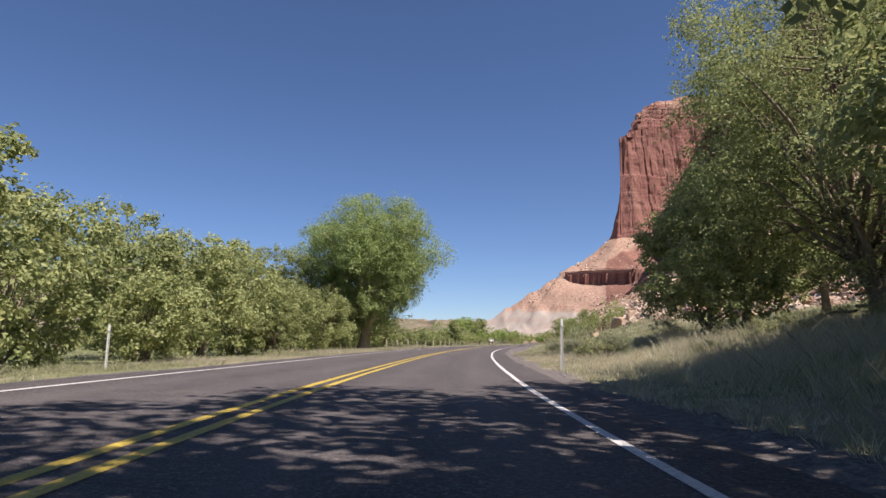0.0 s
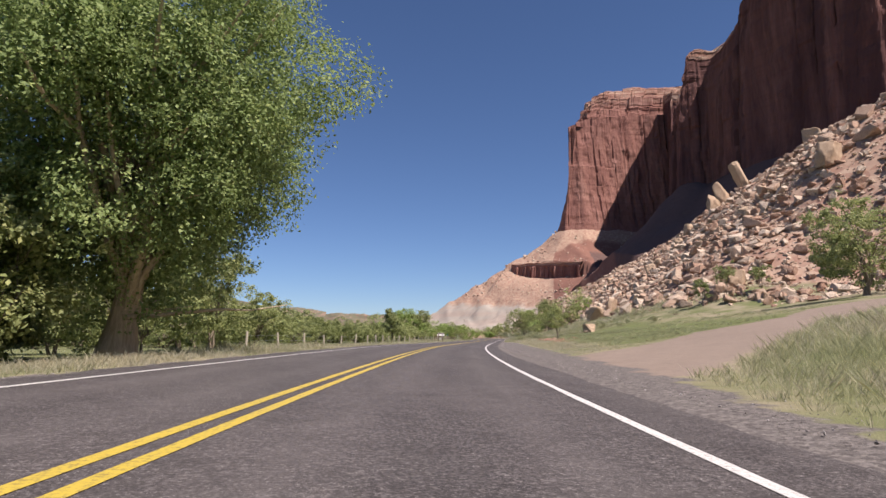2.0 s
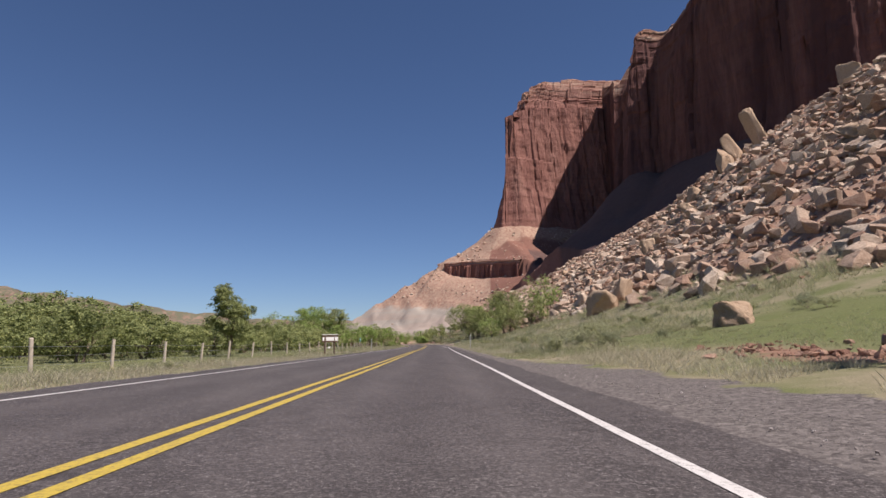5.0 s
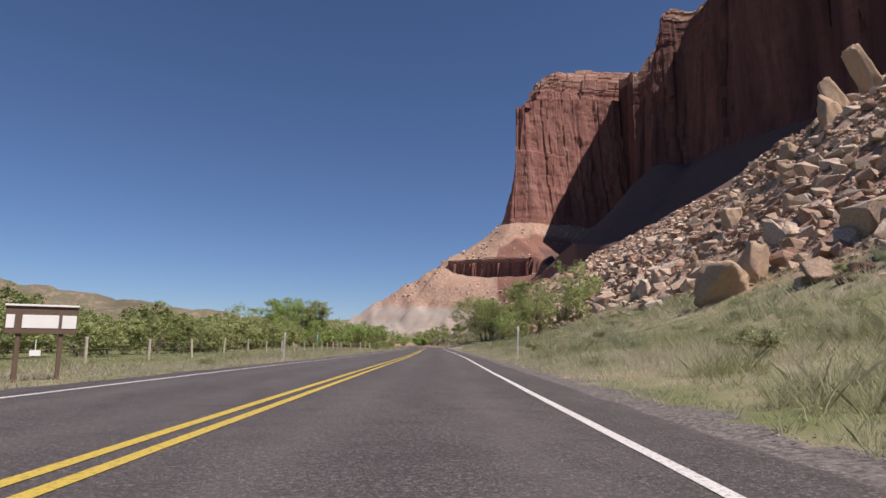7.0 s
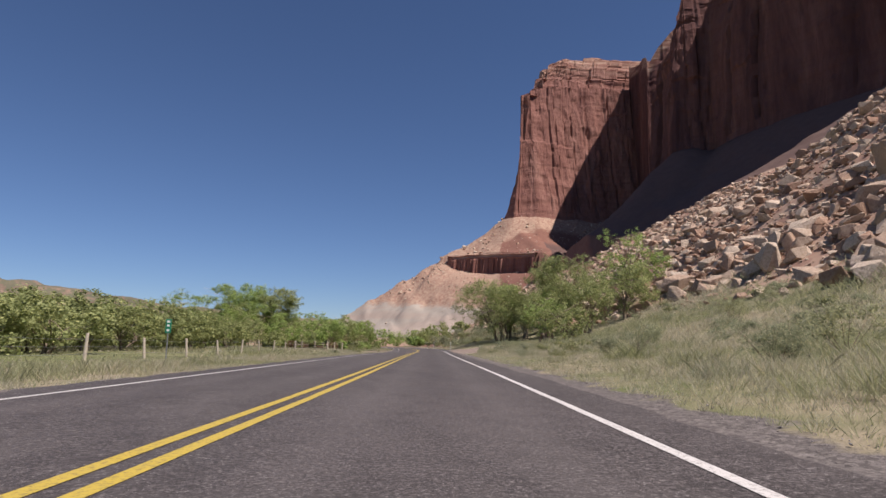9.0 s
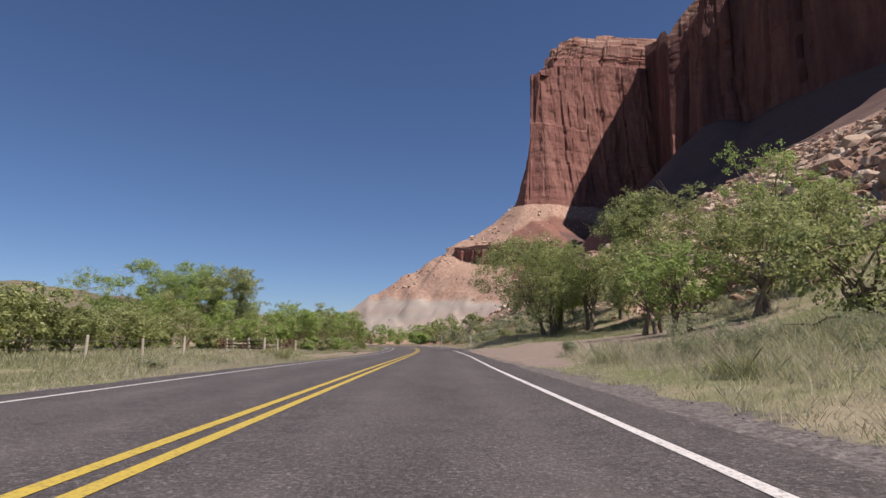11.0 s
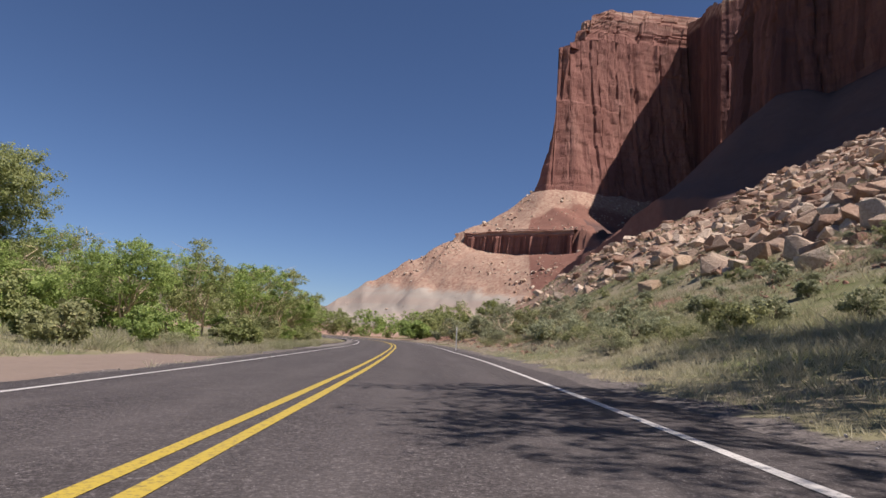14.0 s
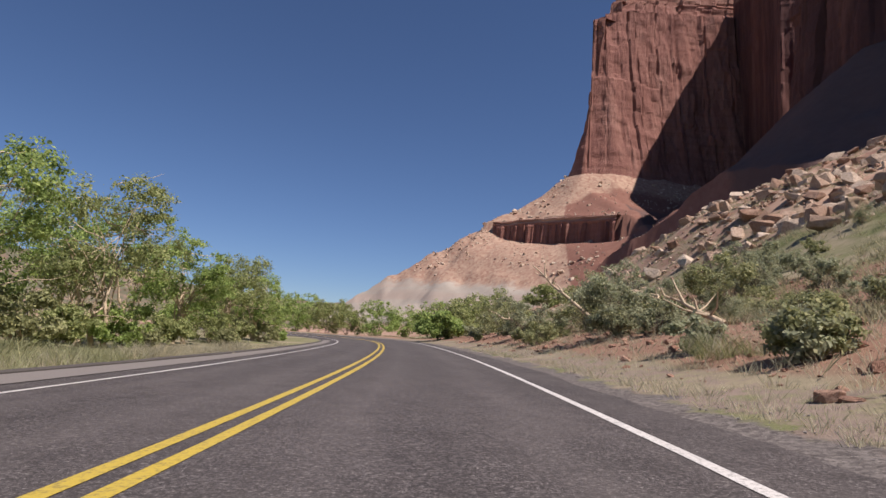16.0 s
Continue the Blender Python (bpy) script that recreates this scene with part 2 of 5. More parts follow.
TUFT = leaf_material("slope_tuft", (0.19, 0.185, 0.11), (0.29, 0.28, 0.17), (0.41, 0.385, 0.25), 0.5)
SAGE = leaf_material("sage_leaf", (0.18, 0.2, 0.115), (0.285, 0.31, 0.19), (0.385, 0.405, 0.265))
GRASS_DRY = leaf_material("dry_grass", (0.36, 0.34, 0.24), (0.47, 0.44, 0.32), (0.6, 0.56, 0.42), 0.55)
GRASS_GREEN = leaf_material("green_grass", (0.225, 0.24, 0.135), (0.325, 0.335, 0.195), (0.44, 0.45, 0.275), 0.55)
BARK = bark_material("grey_bark", (0.10, 0.075, 0.055), (0.30, 0.25, 0.19))
BARK_PALE = bark_material("pale_bark", (0.36, 0.28, 0.19), (0.62, 0.5, 0.36))
POST_WOOD = plain_material("weathered_post", (0.5, 0.45, 0.37), (0.33, 0.28, 0.22), 0.9, scale=14)
DARK_WOOD = plain_material("dark_stained_wood", (0.09, 0.06, 0.045), (0.16, 0.11, 0.08), 0.85, scale=10)
POST_PAINT = plain_material("pale_painted_steel", (0.60, 0.60, 0.58), (0.47, 0.47, 0.45), 0.55, scale=18, bump=0.002)
STEEL = plain_material("galvanised_steel", (0.42, 0.43, 0.45), (0.3, 0.31, 0.33), 0.45, 0.8, 20, 0.003)
WHITE_BOARD = plain_material("white_sign_face", (0.78, 0.78, 0.76), (0.68, 0.68, 0.66), 0.5, scale=4)
GREEN_SIGN = plain_material("green_sign_face", (0.02, 0.22, 0.13), (0.02, 0.18, 0.11), 0.4, scale=5)


# ---- mesh helpers ----
def np_mesh(name, verts, faces, mat, smooth=False, attrs=None):
    """A mesh from arrays: faces is an (n, k) array of corner indices."""
    verts, faces = np.asarray(verts, np.float32), np.asarray(faces, np.int32)
    me = bpy.data.meshes.new(name)
    n, k = faces.shape
    me.vertices.add(len(verts))
    me.vertices.foreach_set("co", verts.ravel())
    me.loops.add(n * k)
    me.loops.foreach_set("vertex_index", faces.ravel())
    me.polygons.add(n)
    me.polygons.foreach_set("loop_start", np.arange(0, n * k, k, dtype=np.int32))
    me.polygons.foreach_set("use_smooth", np.full(n, smooth))
    for key, val in (attrs or {}).items():
        a = me.attributes.new(key, "FLOAT", "POINT")
        a.data.foreach_set("value", np.asarray(val, np.float32).ravel())
    me.materials.append(mat)
    me.update(calc_edges=True)
    return me


def grid_faces(nu, nv):
    i = np.arange((nu - 1) * (nv - 1))
    a = (i // (nv - 1)) * nv + i % (nv - 1)
    return np.stack([a, a + nv, a + nv + 1, a + 1], 1)


def part(name, me, parent, label="", mat=None):
    """One mesh object under a thing. me: a mesh or a bmesh."""
    if isinstance(me, bmesh.types.BMesh):
        data = bpy.data.meshes.new(name)
        me.to_mesh(data)
        me.free()
        data.materials.append(mat)
        me = data
    ob = new(name, me)
    ob.parent = parent
    return tagged(ob, label)


def thing(name, at, label, category, group="", rz=0.0):
    ob = new(name)
    ob.empty_display_size = 0.2
    ob.matrix_basis = pose(*at, 0, 0, rz)
    return tagged(ob, label, category, group)


def box(bm, cx, cy, cz, sx, sy, sz, bevel=0.0, rot=None):
    m = Matrix.Translation((cx, cy, cz)) @ (rot or Matrix()) @ Matrix.Diagonal((sx, sy, sz, 1))
    r = bmesh.ops.create_cube(bm, size=1, matrix=m)
    if bevel:
        es = list({e for v in r["verts"] for e in v.link_edges})
        bmesh.ops.bevel(bm, geom=es, offset=bevel, segments=1, affect="EDGES")


def tube(points, radii, sides=7):
    """Vertices and quads of a tapering tube through points."""
    pts = np.asarray(points, float)
    tang = np.gradient(pts, axis=0)
    tang /= np.linalg.norm(tang, axis=1, keepdims=True) + 1e-9
    ref = np.where(np.abs(tang[:, 2:3]) > 0.9, [[1.0, 0, 0]], [[0, 0, 1.0]])
    a = np.cross(tang, ref)
    a /= np.linalg.norm(a, axis=1, keepdims=True) + 1e-9
    b = np.cross(tang, a)
    ang = np.linspace(0, 2 * np.pi, sides, endpoint=False)
    r = np.asarray(radii)[:, None, None]
    v = pts[:, None] + r * (a[:, None] * np.cos(ang)[None, :, None] + b[:, None] * np.sin(ang)[None, :, None])
    n = len(pts)
    f = []
    for i in range(n - 1):
        for j in range(sides):
            k = (j + 1) % sides
            f.append((i * sides + j, i * sides + k, (i + 1) * sides + k, (i + 1) * sides + j))
    return v.reshape(-1, 3), np.array(f)


def joined(pieces):
    vs, fs, o = [], [], 0
    for v, f in pieces:
        vs.append(v)
        fs.append(f + o)
        o += len(v)
    return np.concatenate(vs), np.concatenate(fs)


def fbm(x, y, seed=0, octaves=4, scale=1.0):
    """Cheap smooth value noise on arrays, about -1 to 1."""
    x, y = np.asarray(x, float) * scale, np.asarray(y, float) * scale
    out, amp, tot = np.zeros(np.broadcast(x, y).shape), 1.0, 0.0
    for o in range(octaves):
        xi, yi = np.floor(x).astype(np.int64), np.floor(y).astype(np.int64)
        fx, fy = x - xi, y - yi
        fx, fy = fx * fx * (3 - 2 * fx), fy * fy * (3 - 2 * fy)

        def h(i, j):
            n = (i * 374761393 + j * 668265263 + (seed + o) * 1442695041) & 0x7FFFFFFF
            n = ((n ^ (n >> 13)) * 1274126177) & 0x7FFFFFFF
            return ((n ^ (n >> 16)) & 0xFFFF) / 32767.5 - 1

        v = (h(xi, yi) * (1 - fx) + h(xi + 1, yi) * fx) * (1 - fy) + (h(xi, yi + 1) * (1 - fx) + h(xi + 1, yi + 1) * fx) * fy
        out, tot = out + v * amp, tot + amp
        x, y, amp = x * 2.03 + 17, y * 2.03 + 5, amp * 0.5
    return out / tot


def smooth(a, b, x):
    t = np.clip((np.asarray(x, float) - a) / (b - a), 0, 1)
    return t * t * (3 - 2 * t)


# ---- the road's line: right yellow stripe, (x, y, cross slope) ----
ROAD = [(-1.79, -79.92, 0.030), (-2.33, -39.93, 0.030), (-1.88, 0.07, 0.031), (-0.48, 20.12, 0.024), (1.88, 40.51, 0.024), (5.12, 60.99, 0.028), 
        (9.01, 81.23, 0.030), (13.59, 100.88, 0.015), (18.46, 119.77, 0.007), (23.09, 138.08, -0.000), (27.67, 155.92, -0.000), (32.29, 173.59, -0.006), 
        (36.77, 191.54, -0.006), (41.21, 209.80, -0.006), (45.71, 228.20, -0.013), (50.25, 246.55, -0.032), (54.66, 264.84, -0.041), (58.64, 283.12, -0.040), 
        (62.20, 301.40, -0.037), (64.30, 313.00, -0.041), (66.30, 326.00, -0.041), (68.20, 342.00, -0.041), (69.40, 358.00, -0.041), (68.80, 374.00, -0.040), 
        (65.00, 390.00, -0.040), (56.00, 405.00, -0.035), (42.00, 416.00, -0.020)]


def spline(knots, per=12):
    k = np.array(knots, float)
    k = np.vstack([2 * k[0] - k[1], k, 2 * k[-1] - k[-2]])
    out = []
    for i in range(1, len(k) - 2):
        t = np.linspace(0, 1, per, endpoint=False)[:, None]
        a, b, c, d = k[i - 1], k[i], k[i + 1], k[i + 2]
        out.append(0.5 * (2 * b + (c - a) * t + (2 * a - 5 * b + 4 * c - d) * t ** 2 + (3 * b - a - 3 * c + d) * t ** 3))
    return np.vstack(out + [k[-2:-1]])


RP = spline(ROAD)
seg = np.linalg.norm(np.diff(RP[:, :2], axis=0), axis=1)
RS = np.concatenate([[0], np.cumsum(seg)])
S0 = RS[24]                                   # arc length where y = 0
SS = np.arange(0, RS[-1], 1.0)
RX, RY, RB = (np.interp(SS, RS, RP[:, k]) for k in range(3))
ker = np.ones(13) / 13
RX, RY, RB = (np.convolve(np.pad(q, 6, "reflect", reflect_type="odd"), ker, "valid") for q in (RX, RY, RB))
TX, TY = np.gradient(RX), np.gradient(RY)
TL = np.hypot(TX, TY)
TX, TY = TX / TL, TY / TL


def on_road(s, lat):
    """World x, y and the banked z at arc s and lateral lat (right positive)."""
    x, y, tx, ty, b = (np.interp(s, SS, q) for q in (RX, RY, TX, TY, RB))
    lat = np.asarray(lat, float)
    return x + ty * lat, y - tx * lat, -b * (lat - 1.65)


def road_coords(x, y):
    """Arc and lateral of world points."""
    x, y = np.asarray(x, float).ravel(), np.asarray(y, float).ravel()
    s, d = np.empty(len(x)), np.empty(len(x))
    for a in range(0, len(x), 20000):
        px, py = x[a:a + 20000, None], y[a:a + 20000, None]
        k = ((px - RX) ** 2 + (py - RY) ** 2).argmin(1)
        ex, ey = px[:, 0] - RX[k], py[:, 0] - RY[k]
        s[a:a + 20000] = SS[k] + np.clip(ex * TX[k] + ey * TY[k], -1, 1)
        lat = ex * TY[k] - ey * TX[k]
        d[a:a + 20000] = np.sign(lat) * np.hypot(ex, ey) * np.where(np.abs(lat) < 1e-6, 0, 1)
    return s, d


# ---- cliff feet and the land's height ----
PROW = [(298.4, 861.3), (257.8, 769.9), (236.2, 706.0), (241.3, 695.6), (259.1, 689.0), (294.6, 691.6), (332.7, 693.0), (381.0, 687.7), (438.2, 678.6)]
FIN = [(438.2, 647.4), (345.4, 607.1), (308.6, 588.9), (280.5, 534.2), (269.5, 498.6), (264.6, 489.7), (268.3, 482.1), (283.0, 475.7), (281.8, 438.8), (289.1, 407.0), (306.2, 337.1), (355.2, 295.1), (465.5, 273.5)]
RIGHT_0 = ([-400, 0, 4.6, 6, 20, 40, 55, 75, 100, 130, 5000], [0, 0, 0.02, 0.1, 1.6, 4.5, 7, 22, 42, 60, 140])
RIGHT_A = ([-400, 0, 4.6, 6, 12, 18, 25, 33, 38, 48, 55, 60, 66, 80, 106, 150, 200, 260, 5000], [0, 0, 0.02, 0.12, 0.7, 1.8, 4.0, 7.6, 11.2, 19, 25, 29, 34, 45, 63, 82, 105, 125, 140])
RIGHT_B = ([-400, 0, 4.6, 6, 10, 14, 20, 26, 30, 41, 51, 64, 81, 110, 150, 200, 260, 5000], [0, 0, 0.02, 0.14, 1.2, 2.2, 4.5, 7.2, 9.4, 15.8, 21.5, 28.5, 37, 52, 75, 105, 125, 140])


def foot_distance(x, y):
    best = np.full(x.shape, 1e9)
    for line in (PROW, FIN):
        for (ax, ay), (bx, by) in zip(line[:-1], line[1:]):
            dx, dy = bx - ax, by - ay
            t = np.clip(((x - ax) * dx + (y - ay) * dy) / (dx * dx + dy * dy), 0, 1)
            best = np.minimum(best, np.hypot(x - ax - t * dx, y - ay - t * dy))
    return best


LEDGE = [(176.0, 708.0), (188.0, 692.0), (208.0, 659.0), (230.0, 609.0)]


LEDGE_TOP, LEDGE_FOOT = [80.2, 80.0, 78.8, 73.0], [76.0, 66.5, 60.5, 58.5]


def terrace(x, y):
    """Share and height of the step in the slope along LEDGE: raised behind it, lowered before it."""
    best, side, along = np.full(x.shape, 1e9), np.zeros(x.shape), np.zeros(x.shape)
    run, marks = 0.0, [0.0]
    for (ax, ay), (bx, by) in zip(LEDGE[:-1], LEDGE[1:]):
        dx, dy = bx - ax, by - ay
        ln = math.hypot(dx, dy)
        t = ((x - ax) * dx + (y - ay) * dy) / ln ** 2
        tc = np.clip(t, 0, 1)
        d = np.hypot(x - ax - tc * dx, y - ay - tc * dy)
        near = d < best
        best = np.where(near, d, best)
        side = np.where(near, np.sign((y - ay) * dx - (x - ax) * dy), side)
        along = np.where(near, run + t * ln, along)
        run += ln
        marks.append(run)
    w = smooth(-9, 3, along) * (1 - smooth(run - 3, run + 9, along))
    above = np.interp(along, marks, LEDGE_TOP) + 0.6 * best
    below = np.interp(along, marks, LEDGE_FOOT) - 0.5 * best
    return w * np.where(side > 0, np.exp(-best / 15), np.exp(-best / 22)), np.where(side > 0, above, below)


def land(x, y, full=False):
    x, y = np.asarray(x, float), np.asarray(y, float)
    shape = x.shape
    x, y = x.ravel(), y.ravel()
    s, D = road_coords(x, y)
    bank = np.interp(s, SS, RB)
    near = -bank * (np.clip(D, -6, 9) - 1.65) * (1 - smooth(9, 16, np.abs(D)))
    w, w0 = smooth(250, 290, y), 1 - smooth(110, 150, y)
    right = np.interp(D, *RIGHT_A) * (1 - w) + np.interp(D, *RIGHT_B) * w
    right = right * (1 - w0) + np.interp(D, *RIGHT_0) * w0
    lobe = (1 - smooth(370, 450, y)) * smooth(-80, 20, y)
    flat = np.minimum(right, 2.0 + 0.01 * np.clip(D, 0, 200)) * (1 - smooth(335, 385, y) * (1 - smooth(78, 100, x)))
    right = flat + (right - flat) * lobe * (1 - smooth(335, 385, y) * (1 - smooth(80, 120, x)))
    d = foot_distance(x, y)
    apron = np.interp(d, [0, 30, 60, 95, 130, 170, 200, 230, 5000], [122, 92, 66, 44, 26, 10, 2, -12, -60])
    apron = np.where((x > 205) & (y > 250), apron, -60) * 1.0
    crest = np.interp(x, [-200, 40, 75, 121, 181, 237, 300], [-60, -6, 17, 50, 83, 121, 118]) + fbm(x, y * 0, 77, 3, 0.05) * 2.5
    ridge_y = np.interp(x, [40, 121, 237], [742, 722, 706])
    south = np.clip(ridge_y - y, 0, None)
    ridge = np.where((x > -150) & (x < 250), crest - 0.62 * south - 0.5 * np.clip(y - ridge_y, 0, None) + 0.0011 * south ** 2 * (south < 200), -60)
    apron = np.maximum(apron, ridge)
    zone = (x > 120) & (x < 300) & (y > 540) & (y < 790)
    step = np.zeros_like(x)
    step[zone], level = terrace(x[zone], y[zone])
    apron[zone] += (level - apron[zone]) * step[zone]
    left = np.interp(-D, [0, 4.4, 6, 9, 30, 6000], [0, -0.02, -0.1, -0.25, -0.4, -0.4])
    z = np.where(D > 0, right, left)
    up = np.maximum(z, apron)
    k = smooth(3, 12, up) * (D > 10) * (1 - 0.8 * step)
    rough = fbm(x, y, 3, 4, 0.06) * 2.6 * k + fbm(x, y, 9, 2, 0.16) * 0.5 * k
    gully = (1 - np.abs(fbm(x, y, 21, 3, 0.045))) * 4.5 * smooth(4, 18, apron) * (1 - smooth(75, 115, apron)) * (1 - smooth(0.05, 0.3, step))
    z = np.where(D > 9, np.maximum(z, apron - gully + 1.5), z) + rough
    z = z + fbm(x, y, 5, 3, 0.22) * 0.12 * smooth(5.5, 9, np.abs(D - (D < 0) * 0.6))
    z = z + near
    off = np.where((D > -4.75) & (D < 4.5), -0.07, 0)      # under the pavement
    z = z + off
    if full:
        return z.reshape(shape), s.reshape(shape), D.reshape(shape), d.reshape(shape), apron.reshape(shape)
    return z.reshape(shape)


def spaced(*runs):
    out = []
    for a, b, st in runs:
        out.append(np.arange(a, b, st))
    return np.concatenate(out)


def grown(a, b, first, ratio):
    out, st = [a], first
    while out[-1] < b:
        out.append(out[-1] + st)
        st *= ratio
    return np.array(out)


gx = np.concatenate([-grown(30, 4200, 3, 1.13)[::-1], spaced((-29, -12, 1), (-12, 90, 0.75), (90, 190, 1.8), (190, 310, 2.2)), grown(310, 4200, 5, 1.13)])
gy = np.concatenate([-grown(40, 3500, 3, 1.13)[::-1], spaced((-39, -2, 1.5), (-2, 360, 0.95), (360, 540, 3), (540, 730, 2.4)), grown(730, 4600, 5, 1.12)])
GX, GY = np.meshgrid(gx, gy, indexing="ij")
GZ, GS, GD, _, GA = land(GX, GY, True)
DRIVE = [(55, 4.5), (60, 7.5), (64, 10.5), (69, 14.5), (74, 19), (80, 25), (90, 33)]   # arc, lateral of the side track


def lip_share(s, lat):
    """Share of broken red earth along the worn edge of the lawn."""
    a = s - S0
    line = 9.6 + 0.9 * fbm(a, a * 0, 15, 3, 0.2)
    return (1 - smooth(0.35, 1.0, np.abs(lat - line))) * smooth(86, 93, a) * (1 - smooth(116, 124, a))


def bare(s, lat):
    """Shares of stony shoulder, side track and dirt pullout at arc s and lateral lat."""
    a = s - S0
    edge = np.interp(a, [40, 46, 52, 75, 97, 115, 135], [4.2, 5.0, 5.7, 6.5, 6.5, 6.0, 4.2])
    stony = (1 - smooth(-0.2, 0.5, lat - edge)) * (lat > 3) * smooth(40, 48, a) * (1 - smooth(118, 136, a))
    d = np.full(np.shape(a), 1e9)
    for (a0, b0), (a1, b1) in zip(DRIVE[:-1], DRIVE[1:]):
        t = np.clip(((a - a0) * (a1 - a0) + (lat - b0) * (b1 - b0)) / ((a1 - a0) ** 2 + (b1 - b0) ** 2), 0, 1)
        d = np.minimum(d, np.hypot(a - a0 - t * (a1 - a0), lat - b0 - t * (b1 - b0)))
    track = 1 - smooth(2.9, 4.0, d)
    dirt = np.zeros(np.shape(a))
    for ps, pl, ph, pw in ((250, 11.0, 14, 8.0), (252, 5.2, 22, 1.6), (281, -7.6, 17, 3)):
        dirt = np.maximum(dirt, 1 - smooth(0.75, 1.15, np.hypot((a - ps) / ph, (lat - pl) / pw)))
    inner = 1 - smooth(0.75, 1.2, np.hypot((a - 317) / 28, (lat + 5.3) / 1.1))
    return np.maximum(stony, inner), track, dirt


stony, side_track, dirt = bare(GS, GD)
dirt = np.maximum(np.maximum(dirt, side_track * 0.8), 0.55 * smooth(286, 298, GY) * (GD > 4.3) * (1 - smooth(6.2, 7.6, GD)))
lip = lip_share(GS, GD)
attrs = {
    "dirt": dirt,
    "gravel": np.maximum(stony * 0.85, (1 - smooth(0.25, 0.95, np.abs(np.where(GD > 0, GD - 4.2, -GD - 4.4)))) * (np.abs(GD) < 9) * (1 - 0.5 * dirt * (GD > 0))),
    "scree": np.where(GD > 0, np.maximum(smooth(24, 40, GD + 9 * smooth(250, 262, GY) * (1 - smooth(306, 324, GY)) - 22 * (1 - smooth(110, 150, GY)) + 6 * fbm(GX, GY, 8, 3, 0.08)) * (1 - 0.4 * smooth(265, 305, GY) * (1 - smooth(50, 80, GD))), smooth(14, 30, GA)), 0),
    "shale": smooth(16, 30, GA) * (GY > 380) * (GD > 20) * np.clip(smooth(-4, 4, GX - 226 + 0.34 * (700 - GY)), 0, 1) * (1 - smooth(655, 690, GY)),
    # mask of the painted shade on the slope below the wall
    "apron_shade": smooth(18, 34, GA) * (GD > 20) * smooth(-5, 5, GX - 200 - 0.27 * (GY - 470)) * (GY > 330) * (1 - smooth(640, 675, GY)),
    "soil": np.where(GD > 0, smooth(288, 302, GY) * smooth(5.2, 7, GD) * (1 - smooth(19, 26, GD)) * 0.66, 0) + 0.75 * lip,
    "grey": smooth(2, 8, GA) * (1 - smooth(32, 46, GA + 0.14 * (GX - 120))) * (GD > 20) * (GY > 430),
    "lawn": np.where(GD > 0, (1 - smooth(22, 30, GD)) * smooth(8, 12, GD) * smooth(62, 74, GY) * (1 - smooth(120, 140, GY)), smooth(10, 15, -GD) * (1 - smooth(210, 250, GY)) * 0.8),
}
ground = new("ground", np_mesh("ground", np.stack([GX, GY, GZ], -1).reshape(-1, 3), grid_faces(*GX.shape)[:, ::-1], GROUND, True, {k: v.ravel() for k, v in attrs.items()}))
tagged(ground, "dry grassy valley floor rising into a reddish scree slope", "ground", kind="structure")


def ribbon(name, lats, z_up, mat, s0, s1, step=1.0, wob=0.0, skirt=0.0, shift=None):
    s = np.arange(s0, s1, step)
    L = np.array(lats, float)[None, :].repeat(len(s), 0)
    if wob:
        k = 2 if skirt else 1
        L[:, :k] += wob * fbm(s, s * 0, 31, 4, 0.7)[:, None]
        L[:, -k:] += wob * fbm(s, s * 0 + 9, 32, 4, 0.7)[:, None]
    if shift:
        L = L + np.interp(s - S0, *shift)[:, None]
    x, y, z = on_road(s[:, None], L)
    z[:, [0, -1]] -= skirt
    track = np.maximum(np.exp(-((np.abs(L - 1.65) - 0.8) / 0.35) ** 2), np.exp(-((np.abs(L + 1.93) - 0.8) / 0.35) ** 2))
    v = np.stack([x, y, z + z_up], -1).reshape(-1, 3)
    return np_mesh(name, v, grid_faces(len(s), L.shape[1])[:, ::-1], mat, True, {"track": track.ravel()})


LANE = 3.3
road = new("road", ribbon("road", [-4.75, -4.4, -3.6, -3.1, -2.73, -2.3, -1.93, -1.5, -1.13, -0.7, 0, 0.5, 0.85, 1.25, 1.65, 2.05, 2.45, 2.85, LANE, 4.1, 4.5], 0.0, ASPHALT, 1, RS[-1] - 2, 0.35, 0.2, 0.09))
tagged(road, "worn dark grey asphalt two-lane road", "road", kind="structure")
for ps, a, b, ln in ((86.0, 0.85, 1.65, 0.75), (136.0, 1.85, 2.15, 0.5), (260.2, 1.75, 2.45, 0.3), (266.2, 0.75, 1.6, 0.35)):
    patch = new("tar_patch", ribbon("tar_patch", [a, a + 0.2 * (b - a), b - 0.2 * (b - a), b], 0.004, TAR, S0 + ps, S0 + ps + ln, 0.1, 0.08))
    tagged(patch, "dark tar patch on the asphalt", "road patch", kind="structure")
S_END = RS[-1] - 4
for nm, lab, a, mat in (("yellow_line", "solid yellow centre stripe", 0.0, YELLOW), ("yellow_line", "solid yellow centre stripe", -0.28, YELLOW),
                        ("white_line", "solid white edge stripe", LANE, WHITE), ("white_line", "solid white edge stripe", -0.28 - LANE, WHITE)):
    ob = new(nm, ribbon(nm, [a - (0.06 if mat is YELLOW else 0.052), a + (0.06 if mat is YELLOW else 0.052)], 0.005, mat, 3, S_END, 0.5, 0.012, shift=([40, 55, 75, 232, 246, 257, 275, 291, 297, 304], [0, -0.05, 0, 0, 0.09, 0.03, 0.02, 0.12, 0.08, 0]) if a == LANE else None))
    tagged(ob, lab, "road marking", "road stripes", "structure")


